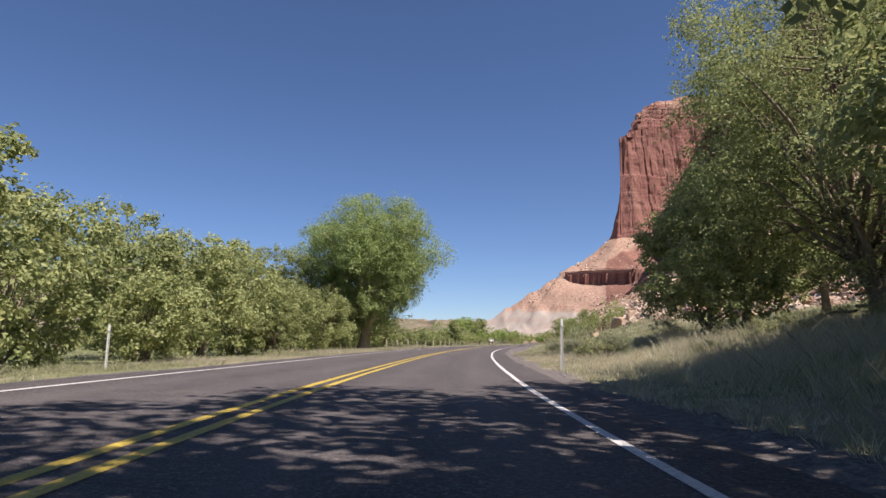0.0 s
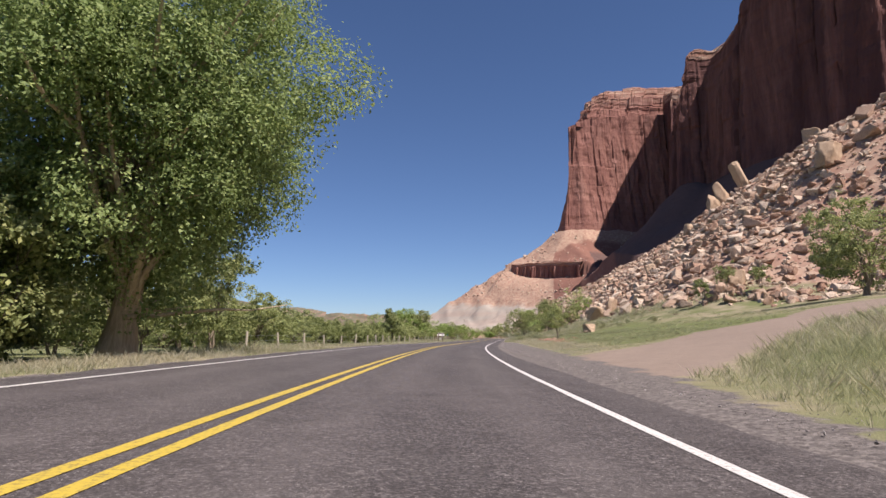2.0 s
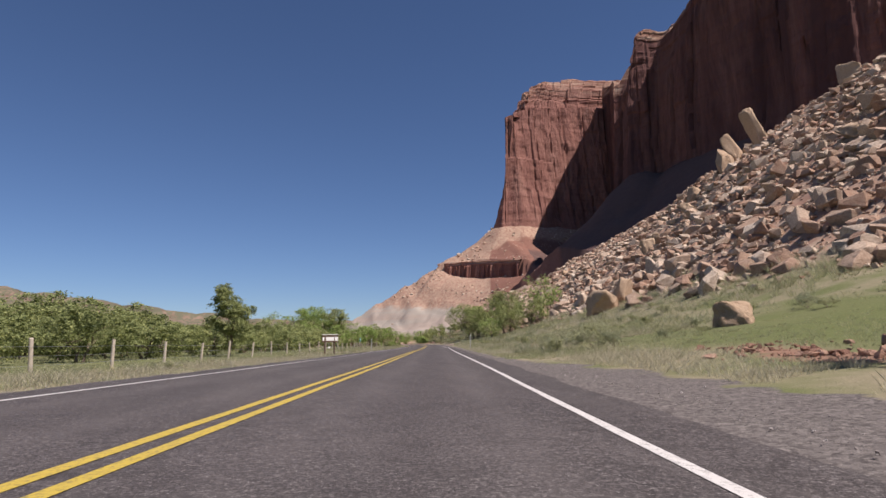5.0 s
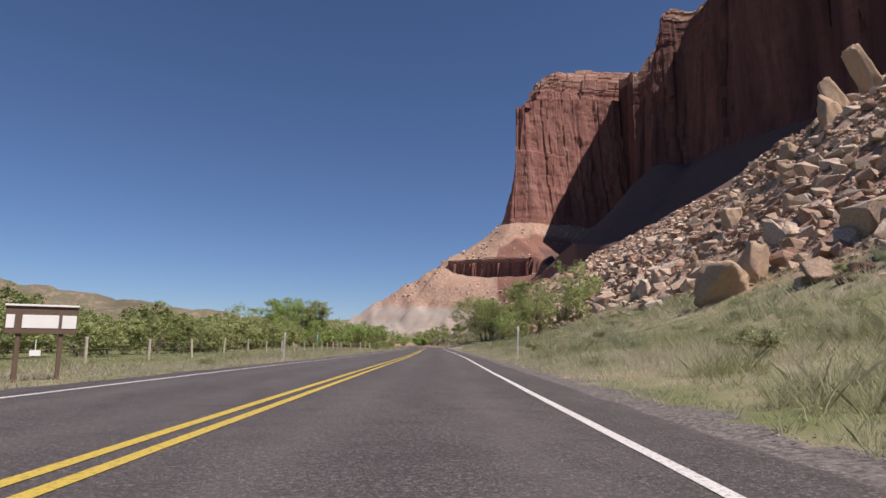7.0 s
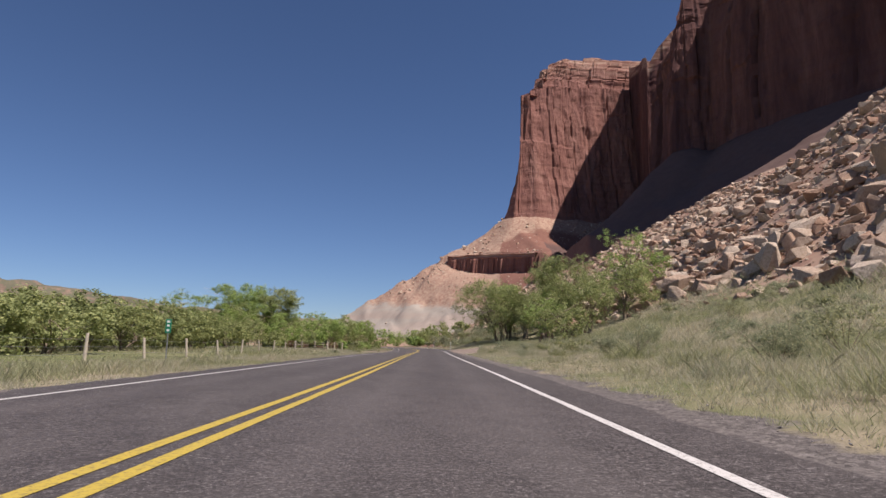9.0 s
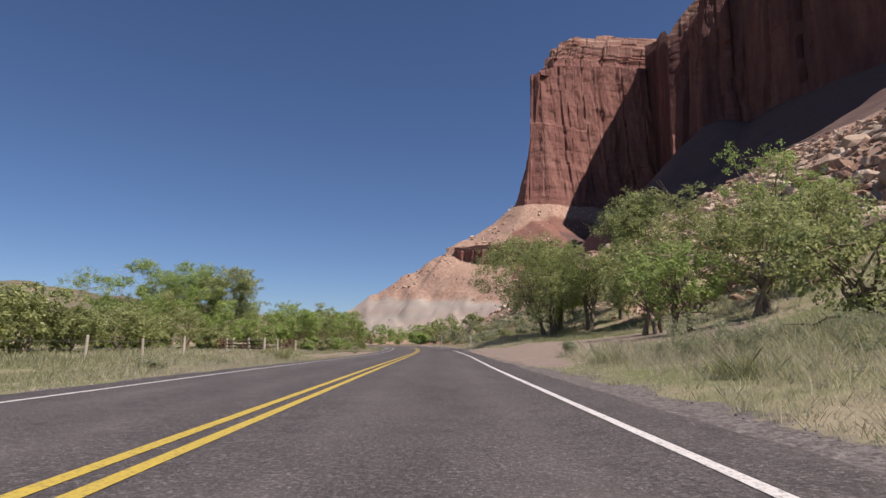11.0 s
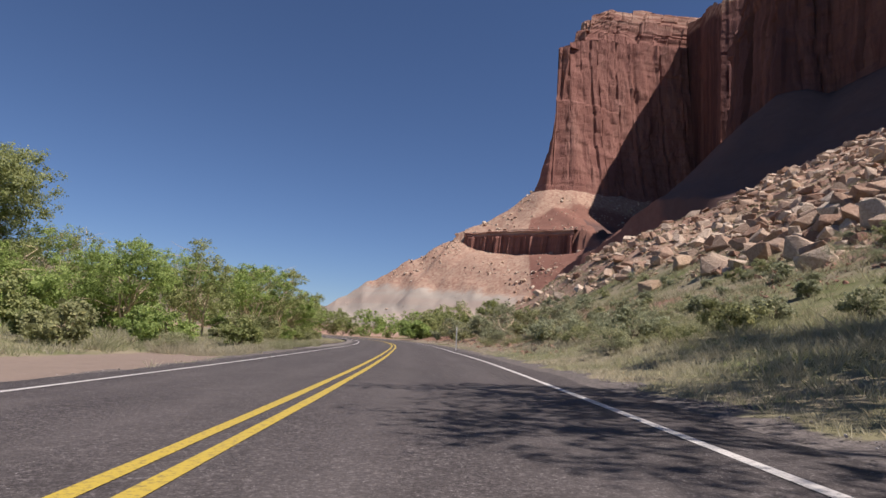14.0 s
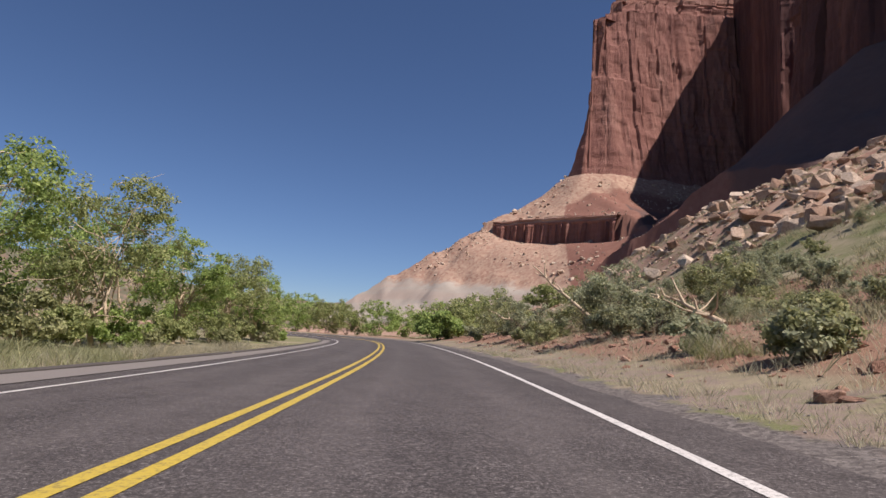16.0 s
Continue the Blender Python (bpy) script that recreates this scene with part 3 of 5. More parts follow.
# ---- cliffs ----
def cliff(name, line, profile, top, seed, label, inward, turn_at, step=1.25, flute=3.6, cap_at=None, sheer=0.0, painted_shade=0.0):
    """A wall with its foot on line; profile: (share of height, inset); top: rim height at each point of line."""
    p = np.array(line, float)
    l = np.concatenate([[0], np.cumsum(np.linalg.norm(np.diff(p, axis=0), axis=1))])
    u = np.arange(0, l[-1], step)
    px, py = np.interp(u, l, p[:, 0]), np.interp(u, l, p[:, 1])
    tp = np.interp(u, l, top)
    tx, ty = np.gradient(px), np.gradient(py)
    for _ in range(3):
        tx, ty = np.convolve(np.pad(tx, 2, "edge"), np.ones(5) / 5, "valid"), np.convolve(np.pad(ty, 2, "edge"), np.ones(5) / 5, "valid")
    n = np.hypot(tx, ty)
    nx, ny = -ty / n * -1, tx / n * -1        # outward: right of the line's way
    pr = np.array(profile, float)
    v = np.unique(np.concatenate([np.linspace(0, 1, 104), pr[:, 0]]))
    inset = np.interp(v, pr[:, 0], pr[:, 1])
    inset = inset[None, :] * (1 - 0.9 * (1 - smooth(sheer, sheer + 40, u)))[:, None] if sheer else inset[None, :] * np.ones((len(u), 1))
    U, V = np.meshgrid(u, v, indexing="ij")
    zb = land(px, py) - 8
    Z = zb[:, None] + (tp - zb)[:, None] * V
    body = 1 - smooth(0.7, 0.78, V)
    warp = U + fbm(U, Z, seed + 15, 3, 0.02) * 5

    def slabs(width, tall, k):
        """Upright slabs of uneven width and height: step, and how near the joint is."""
        a = warp / width + fbm(U, Z * 0.0, int(k), 2, 0.6 / width) * 0.9
        c = np.floor(a)
        rv = np.modf(np.abs(np.sin(c * 12.9898 + k) * 43758.5453))[0]
        row = np.floor(Z / tall + rv * 7)
        ro = np.modf(np.abs(np.sin(c * 78.233 + row * 37.719 + k) * 24634.6345))[0]
        f = a - c
        return (rv * 0.72 + ro * 0.28) * 2 - 1 + (f - 0.5) * (rv - 0.5) * 1.4, np.minimum(f, 1 - f) * width * (0.4 + rv)

    s1, j1 = slabs(27, 74, seed + 1.3)
    s2, j2 = slabs(12, 33, seed + 5.7)
    s3, _ = slabs(5.2, 13, seed + 8.1)
    fl = fbm(warp, V * 2, seed, 3, 0.02) * flute * 1.3 + (s1 * 1.15 + s2 * 0.4 + s3 * 0.08) * flute * (0.5 + 0.5 * body)
    fl = fl - flute * 0.5 * (1 - smooth(0.2, 1.3, j1)) - flute * 0.1 * (1 - smooth(0.1, 0.9, j2)) + fbm(warp, Z * 0.22, seed + 9, 5, 0.085) * flute * 0.9 + fbm(U, Z, seed + 4, 4, 0.16) * flute * 0.28
    b1, _ = slabs(11, 7, seed + 21.9)
    st = np.round(fbm(U * 0.05, Z, seed + 7, 3, 0.085) * 3) / 3 * flute * (0.12 + 0.6 * (1 - body)) + b1 * flute * 0.5 * (1 - body)
    off = -np.minimum(inset, turn_at) + fl * np.clip(V * 8, 0.2, 1) * (0.4 + 0.6 * body) + st
    more = np.maximum(inset - turn_at, 0)
    X, Y = px[:, None] + nx[:, None] * off + inward[0] * more, py[:, None] + ny[:, None] * off + inward[1] * more
    Z = Z + fbm(U, V * 0, seed + 2, 4, 0.05) * 5 * smooth(0.6, 1, V)
    Z = Z + slabs(16, 500, seed + 31.3)[0] * 3.2 * smooth(0.86, 0.94, V) * (1 - smooth(0.96, 1.0, V))
    cap = smooth(*(cap_at or (2, 3)), V + fbm(U, Z, seed + 11, 2, 0.1) * 0.02)
    me = np_mesh(name, np.stack([X, Y, Z], -1).reshape(-1, 3), grid_faces(len(u), len(v)), CLIFF, False, {"cap": cap.ravel(), "painted_shade": np.full(cap.size, painted_shade)})
    return tagged(new(name, me), label, "cliff", kind="structure")


PROFILE = [(0, -4), (0.1, 4), (0.3, 14), (0.62, 22), (0.72, 23), (0.735, 40), (0.79, 41), (0.80, 46), (0.86, 48), (0.87, 54), (0.93, 57), (0.945, 66), (1.0, 122)]
cliff("cliff_prow", PROW, PROFILE, [300, 300, 300, 301, 308, 322, 329, 331, 331], 40, "red sandstone cliff prow with a paler layered cap", (0.85, 0.53), 23, cap_at=(0.74, 1.02))
FIN_PROFILE = [(0, -2), (0.1, 1), (0.4, 4), (0.85, 8), (0.92, 10), (1.0, 18)]
# the 0.9 darkens the stone's colour to deepen this wall's shade
cliff("cliff_wall", FIN, FIN_PROFILE, [250, 224, 214, 211, 232, 240, 241, 240, 252, 330, 360, 360, 340], 60, "shaded dark red sandstone cliff wall", (1, 0), 10, cap_at=(0.93, 0.97), painted_shade=0.9)
# added rock: plan and heights set for its shadow edge across the prow
SHADOW_CREST = [(540, 640), (460, 672), (420, 690), (395, 706), (377, 716), (372, 690), (364, 673), (357, 660), (350, 648), (336, 624), (320, 598)]
# its colour is darkened too, as painted shade
cliff("cliff_rim", SHADOW_CREST, FIN_PROFILE, [400, 366, 338, 300, 294, 290, 285, 279, 273, 258, 236], 80, "added red sandstone buttress that casts shadow on the prow", (1, 0), 10, step=2.0, flute=1.4, cap_at=(0.93, 0.97), sheer=1000, painted_shade=0.9)


# ---- rocks ----
def rock_mesh(name, seed, squash=0.7, mat=ROCK, bevel=0.05, segs=1):
    """A broken block: a skewed box with some corners knocked off."""
    r = random.Random(seed)
    bm = bmesh.new()
    shear = r.uniform(-1, 1)
    dims = (r.uniform(0.36, 0.52), r.uniform(0.3, 0.46), r.uniform(0.34, 0.5) * squash)
    for sx in (-1, 1):
        for sy in (-1, 1):
            for sz in (-1, 1):
                c = [sx * dims[0] * r.uniform(0.35, 1.15), sy * dims[1] * r.uniform(0.35, 1.15), sz * dims[2] * r.uniform(0.45, 1.1)]
                c[0] += 0.3 * c[2] * shear
                if r.random() < 0.7:
                    for k in range(3):
                        q = list(c)
                        q[k] *= r.uniform(0.25, 0.75)
                        bm.verts.new(q)
                else:
                    bm.verts.new(c)
    res = bmesh.ops.convex_hull(bm, input=bm.verts)
    bmesh.ops.delete(bm, geom=[g for g in res["geom_interior"] if isinstance(g, bmesh.types.BMVert)], context="VERTS")
    bmesh.ops.dissolve_limit(bm, angle_limit=radians(9), verts=bm.verts[:], edges=bm.edges[:])
    if bevel:
        bmesh.ops.bevel(bm, geom=bm.edges[:], offset=bevel * 0.35, segments=segs, affect="EDGES", clamp_overlap=True)
    bmesh.ops.triangulate(bm, faces=bm.faces)
    me = bpy.data.meshes.new(name)
    bm.to_mesh(me)
    bm.free()
    me.materials.append(mat)
    return me


def mesh_arrays(me):
    v = np.empty(len(me.vertices) * 3, np.float32)
    me.vertices.foreach_get("co", v)
    f = np.empty(len(me.polygons) * 3, np.int32)
    me.polygons.foreach_get("vertices", f)
    return v.reshape(-1, 3), f.reshape(-1, 3)


ROCKS = [rock_mesh("rock", 100 + k, (0.55, 0.7, 0.85, 0.6)[k % 4]) for k in range(12)]
ROCKS_RAW = [mesh_arrays(rock_mesh("rubble", 200 + k, (0.5, 0.75, 0.6)[k % 3], bevel=0)) for k in range(10)]


def scatter_mesh(name, raw, x, y, z, size, seed, mat, tilt=0.6, stretch=0.35):
    """Many small copies joined into one mesh."""
    g = np.random.default_rng(seed)
    kind = g.integers(0, len(raw), len(x))
    out = []
    for k, (v, f) in enumerate(raw):
        i = np.where(kind == k)[0]
        if not len(i):
            continue
        a, t, p = g.uniform(0, 6.28, len(i)), g.normal(0, tilt, len(i)), g.uniform(0, 6.28, len(i))
        sc = size[i][:, None] * (1 + stretch * g.uniform(-1, 1, (len(i), 3)))
        w = v[None] * sc[:, None, :]
        c, s_ = np.cos(t)[:, None], np.sin(t)[:, None]
        w = np.stack([w[..., 0], w[..., 1] * c - w[..., 2] * s_, w[..., 1] * s_ + w[..., 2] * c], -1)
        c, s_ = np.cos(a)[:, None], np.sin(a)[:, None]
        w = np.stack([w[..., 0] * c - w[..., 1] * s_, w[..., 0] * s_ + w[..., 1] * c, w[..., 2]], -1)
        w = w + np.stack([x[i], y[i], z[i]], -1)[:, None, :]
        ff = f[None] + (np.arange(len(i)) * len(v))[:, None, None]
        out.append((w.reshape(-1, 3), ff.reshape(-1, 3)))
    return np_mesh(name, *joined(out), mat)


rg = np.random.default_rng(5)
# rubble on the slope beside the road
ax, ay = rg.uniform(35, 200, 150000), rg.uniform(60, 400, 150000)
az, _, aD, _, _ = land(ax, ay, True)
toe = np.interp(ay, [60, 105, 140, 240, 258, 285, 306, 324], [50, 44, 28, 28, 22, 23, 25, 30])
dens = smooth(-3, 8, aD - toe) * (1 - smooth(105, 150, aD)) * (0.5 + 0.5 * smooth(-0.4, 0.3, fbm(ax, ay, 44, 3, 0.05))) * (1 - 0.55 * smooth(308, 330, ay) * (1 - 0.6 * smooth(64, 80, aD)))
keep = rg.random(len(ax)) < dens * 0.85
ax, ay, az, aD = ax[keep], ay[keep], az[keep], aD[keep]
size = np.clip(0.3 * rg.pareto(1.5, len(ax)) + 0.3, 0, 2.5)
large = rg.choice(np.flatnonzero((ay > 120) & (ay < 300) & (aD > 30) & (aD < 85)), 70, replace=False)
size[large] = rg.uniform(2.4, 4.4, 70)
big = np.argsort(-(size / (40 + aD)))[:270]
rest = np.setdiff1d(np.arange(len(ax)), big)
rubble = new("scree_rubble", scatter_mesh("scree_rubble", ROCKS_RAW, ax[rest], ay[rest], az[rest] + size[rest] * 0.1, size[rest], 6, ROCK))
tagged(rubble, "tumbled tan and red sandstone rubble", "rubble", kind="stuff")
for k, i in enumerate(big):
    ob = new("rock", ROCKS[k % 12])
    ob.parent = ground
    q = size[i]
    ob.matrix_basis = pose(ax[i], ay[i], az[i] + q * 0.15, rg.normal(0, 22), rg.normal(0, 22), rg.uniform(0, 360)) @ Matrix.Diagonal((q * rg.uniform(0.8, 1.3), q * rg.uniform(0.7, 1.1), q, 1))
# rubble on the far slopes under the cliffs
fx, fy = rg.uniform(40, 330, 34000), rg.uniform(380, 745, 34000)
fz = land(fx, fy)
keep = (fz > 14) & ((fx < 195 + 0.27 * (fy - 470)) | (fy > 660) ) & ((fz > 44) | (fx > 185) | (rg.random(len(fx)) < 0.05)) & (rg.random(len(fx)) < 0.15 + 0.45 * smooth(0, 0.3, fbm(fx, fy, 48, 3, 0.03)))
fsize = np.clip(0.6 * rg.pareto(1.9, keep.sum()) + 0.5, 0, 3.6)
far = new("far_rubble", scatter_mesh("far_rubble", ROCKS_RAW, fx[keep], fy[keep], fz[keep] + 0.1, fsize, 8, ROCK))
tagged(far, "scattered sandstone blocks on the far slopes", "rubble", kind="stuff")


def rounded_rock(name, seed, taper=0.25):
    """A weathered block: a rounded box with split faces and hollows."""
    bm = bmesh.new()
    bmesh.ops.create_icosphere(bm, subdivisions=4, radius=0.5)
    o = Vector((seed * 3.7, seed * 1.3, seed * 5.1))
    r = random.Random(seed * 7 + 1)
    cuts = [(Vector((r.gauss(0, 1), r.gauss(0, 1), r.gauss(0, 0.6))).normalized(), r.uniform(0.25, 0.4)) for _ in range(10)]
    for v in bm.verts:
        n = v.co.normalized()
        q = (abs(n.x) ** 8 + abs(n.y) ** 8 + abs(n.z) ** 8) ** -0.125
        p = n * 0.44 * q
        for c, d in cuts:
            over = p.dot(c) - d
            if over > 0:
                p -= c * over
        p *= 1 + 0.13 * noise.fractal(n * 1.8 + o, 1.0, 2.0, 4) + 0.03 * noise.fractal(n * 5 + o, 1.0, 2.0, 3)
        p.x *= 1.0 - taper * p.z
        p.y *= 1.0 - 0.5 * (taper - 0.25) * p.z
        v.co = p
    me = bpy.data.meshes.new(name)
    bm.to_mesh(me)
    bm.free()
    for f in me.polygons:
        f.use_smooth = True
    me.materials.append(BOULDER)
    return me


def boulder(x, y, sx, sy, sz, seed, rz, tilt, label, sink=0.25):
    ob = new("boulder", rounded_rock("boulder", seed, 0.85 if sz > 1.8 * sy else 0.25))
    z = float(land(np.array([x]), np.array([y]))[0])
    big_ = 0.85
    ob.matrix_basis = pose(x, y, z + sz * (0.42 - sink), tilt, tilt * 0.4, rz) @ Matrix.Diagonal((sx * big_, sy * big_, sz * big_, 1))
    return tagged(ob, label, "boulder", "large fallen boulders")


for b in ((63.0, 183.6, 6.2, 5.0, 5.6, 1, 20, 5, "large smooth tan boulder at the foot of the scree"),
          (66.4, 184.2, 4.4, 3.8, 6.6, 2, 70, 12, "upright tan block beside a larger boulder"),
          (121.5, 224.2, 7.2, 5.4, 15.0, 3, 15, -10, "tall pale split sandstone slab standing on the scree"),
          (127.0, 226.5, 6.6, 5.4, 14.0, 4, 40, -20, "tall pale split sandstone slab standing on the scree"),
          (133.5, 226.0, 9.5, 6.5, 17.0, 5, 60, -22, "huge rounded orange sandstone slab standing on the scree"),
          (151.5, 213.0, 12.0, 8.0, 9.0, 6, 30, 6, "broad pale boulder high on the scree"),
          (105.0, 218.0, 5.0, 4.0, 6.0, 7, 65, -8, "pale angular sandstone block on the scree"),
          (113.0, 224.5, 5.0, 4.5, 6.5, 8, 10, 10, "brown rounded boulder on the scree"),
          (102.0, 226.0, 4.5, 4.0, 5.0, 9, 50, -6, "pale angular sandstone block on the scree"),
          (90.0, 163.0, 5.0, 4.0, 4.0, 10, 20, 8, "reddish sandstone block on the scree"),
          (81.0, 210.0, 4.5, 3.8, 4.4, 11, 80, 0, "brown angular block low on the scree"),
          (44.0, 78.5, 4.8, 3.6, 3.2, 12, 15, 4, "pale blocky boulder lying in the grass"),
          (38.0, 127.0, 3.5, 2.6, 2.2, 13, 60, 0, "pale boulder at the edge of the lawn"),
          (147.0, 316.0, 5.0, 4.0, 4.0, 14, 35, 6, "tan block near the top of the slope"),
          (116.0, 313.0, 4.6, 3.8, 3.4, 15, 75, 5, "pale sandstone block on the slope"),
          (140.0, 352.0, 5.5, 3.5, 3.0, 16, 20, -5, "flat pale slab on the slope"),
          (91.5, 320.5, 3.4, 2.8, 2.2, 17, 10, 0, "rounded pale boulder among dry grass"),
          (100.5, 337.0, 2.6, 2.0, 2.0, 18, 45, 10, "small red block on the slope"),
          (93.9, 142.3, 9.0, 7.0, 7.0, 20, 30, 6, "large pale blocky boulder on the scree"),
          (96.4, 221.5, 6.0, 5.0, 6.0, 21, 60, -8, "orange angular boulder on the scree"),
          (63.5, 128.5, 4.0, 3.2, 4.6, 22, 20, 6, "upright pale boulder at the foot of the scree"),
          (97.7, 323.8, 3.4, 2.8, 3.0, 23, 10, 5, "rounded pale boulder on the dry slope"),
          (110.5, 343.2, 3.6, 2.8, 2.6, 24, 40, -5, "rounded pale boulder on the dry slope"),
          (120.8, 344.3, 4.4, 3.0, 3.2, 25, 70, 4, "tan blocky boulder on the dry slope"),
          (108.0, 291.0, 4.5, 3.4, 3.6, 19, 25, 4, "tan block behind the roadside trees")):
    boulder(*b)


# ---- the fluted ledge under the prow ----
def ledge():
    base = np.array(LEDGE)
    l = np.concatenate([[0], np.cumsum(np.linalg.norm(np.diff(base, axis=0), axis=1))])
    u = np.arange(-2, l[-1] + 2, 0.55)
    px, py = np.interp(u, l, base[:, 0]), np.interp(u, l, base[:, 1])
    tx, ty = np.gradient(px), np.gradient(py)
    n = np.hypot(tx, ty)
    ox, oy = ty / n, -tx / n                       # downhill side
    ox, oy = (np.convolve(np.pad(q, 12, "edge"), np.ones(25) / 25, "valid") for q in (ox, oy))
    v = np.linspace(0, 1, 40)
    U, V = np.meshgrid(u, v, indexing="ij")
    zt = np.interp(u, l, LEDGE_TOP) + 1.2 + 0.5 * fbm(u, u * 0, 93, 3, 0.1)
    zb = np.interp(u, l, LEDGE_FOOT) - 6.0
    fl = np.abs(fbm(U, V * 0.6, 91, 3, 0.2)) * 3.8 - 1.0 + fbm(U, V * 8, 94, 3, 0.35) * 0.5
    fl = fl + np.abs(fbm(U, V * 0.4, 97, 2, 0.55)) * 2.2
    off = 3.6 - 1.6 * V + fl * (1 - smooth(0.74, 0.84, V)) + 0.7 * smooth(0.78, 0.84, V) - 0.7 * smooth(0.86, 0.88, V) * (1 - smooth(0.91, 0.93, V)) - 9 * smooth(0.97, 1, V)
    X, Y = px[:, None] + ox[:, None] * off, py[:, None] + oy[:, None] * off
    Z = zb[:, None] + (zt - zb)[:, None] * np.minimum(V * 1.03, 1) + fbm(U, V * 0, 92, 3, 0.12) * 0.8 * V
    me = np_mesh("ledge", np.stack([X, Y, Z], -1).reshape(-1, 3), grid_faces(*U.shape)[:, ::-1], CLIFF, False, {"cap": (smooth(0.8, 0.9, V) * 0.7).ravel()})
    tagged(new("rock_ledge", me), "dark red fluted rock ledge below the prow", "cliff", kind="structure")


ledge()


# ---- distant mesas ----
def mesa(name, x0, x1, y0, depth, heights, seed, label):
    u, v = np.linspace(0, 1, 90), np.linspace(0, 1, 26)
    U, V = np.meshgrid(u, v, indexing="ij")
    h = np.interp(U, np.linspace(0, 1, len(heights)), heights)
    prof = np.interp(V, [0, 0.35, 0.42, 0.62, 0.68, 0.8, 1], [0, 0.42, 0.62, 0.8, 1.0, 1.02, 1.0])
    X = x0 + (x1 - x0) * U + fbm(U * 20, V * 3, seed, 4, 1) * 25 * V
    Y = y0 + depth * V + fbm(U * 14, V * 2, seed + 3, 4, 1) * 60
    Z = h * prof * (1 + 0.10 * fbm(U * 40, V * 2, seed + 5, 4, 1)) + fbm(X, Y, seed + 6, 4, 0.02) * 5 - 3
    me = np_mesh(name, np.stack([X, Y, Z], -1).reshape(-1, 3), grid_faces(*U.shape)[:, ::-1], MESA, True)
    tagged(new(name, me), label, "hill", kind="structure")


mm = Mat("far_mesa", 0.97, 0.1)
mb = mm.noise(0.06, 4, 0.6, mm.pos((0.15, 0.15, 1.0)))
mc = mm.ramp(mb, [(0.35, (0.165, 0.118, 0.088)), (0.5, (0.24, 0.172, 0.128)), (0.62, (0.12, 0.083, 0.064))])
mc = mm.mix(mm.ramp(mm.noise(0.09, 5, 0.7), [(0.42, (0, 0, 0)), (0.52, (0.85, 0.85, 0.85))]), mc, (0.11, 0.115, 0.075))
mm.color(mc)
MESA = mm.m
mesa("mesa_west", -1150, -60, 1180, 420, [215, 205, 175, 150, 132, 112, 92, 76, 62], 300, "low distant tan mesa dotted with dark juniper")
mesa("mesa_north", -250, 420, 1500, 420, [75, 72, 68, 70, 66, 60, 52], 320, "low distant reddish ridge")


# ---- trees ----
def leaves(g, blobs, n, size, aspect=0.62, shell=0.62, hang=0.0):
    """Leaves gathered in sprays on the outside of each clump."""
    w = blobs[:, 3] ** 2
    m = int(np.clip(n // 30, len(blobs) * 5, 9000))
    k = g.choice(len(blobs), m, p=w / w.sum())
    d = g.normal(size=(m, 3)) + [0, 0, 0.25]
    d /= np.linalg.norm(d, axis=1, keepdims=True)
    br = blobs[k, 3]
    centre = blobs[k, :3] + d * (br * (shell + (1.08 - shell) * g.random(m)))[:, None] * [1, 1, 0.82]
    if hang:
        centre[:, 2] -= hang * g.random(m) ** 3
    j = g.integers(0, m, n)
    spread = (br[j] * 0.1 + size * 0.45)[:, None] * [1, 1, 0.75]
    c = centre[j] + g.normal(size=(n, 3)) * spread
    nrm = d[j] * 0.9 + g.normal(size=(n, 3)) * 0.55 + [0, 0, 0.4]
    nrm /= np.linalg.norm(nrm, axis=1, keepdims=True)
    a = np.cross(nrm, g.normal(size=(n, 3)))
    a /= np.linalg.norm(a, axis=1, keepdims=True) + 1e-9
    b = np.cross(nrm, a)
    L = (size * (0.6 + 0.8 * g.random(n)))[:, None] * 0.5
    v = np.stack([c - a * L, c + b * L * aspect + nrm * L * 0.15, c + a * L, c - b * L * aspect + nrm * L * 0.15], 1)
    return v.reshape(-1, 3), np.arange(n * 4).reshape(n, 4)


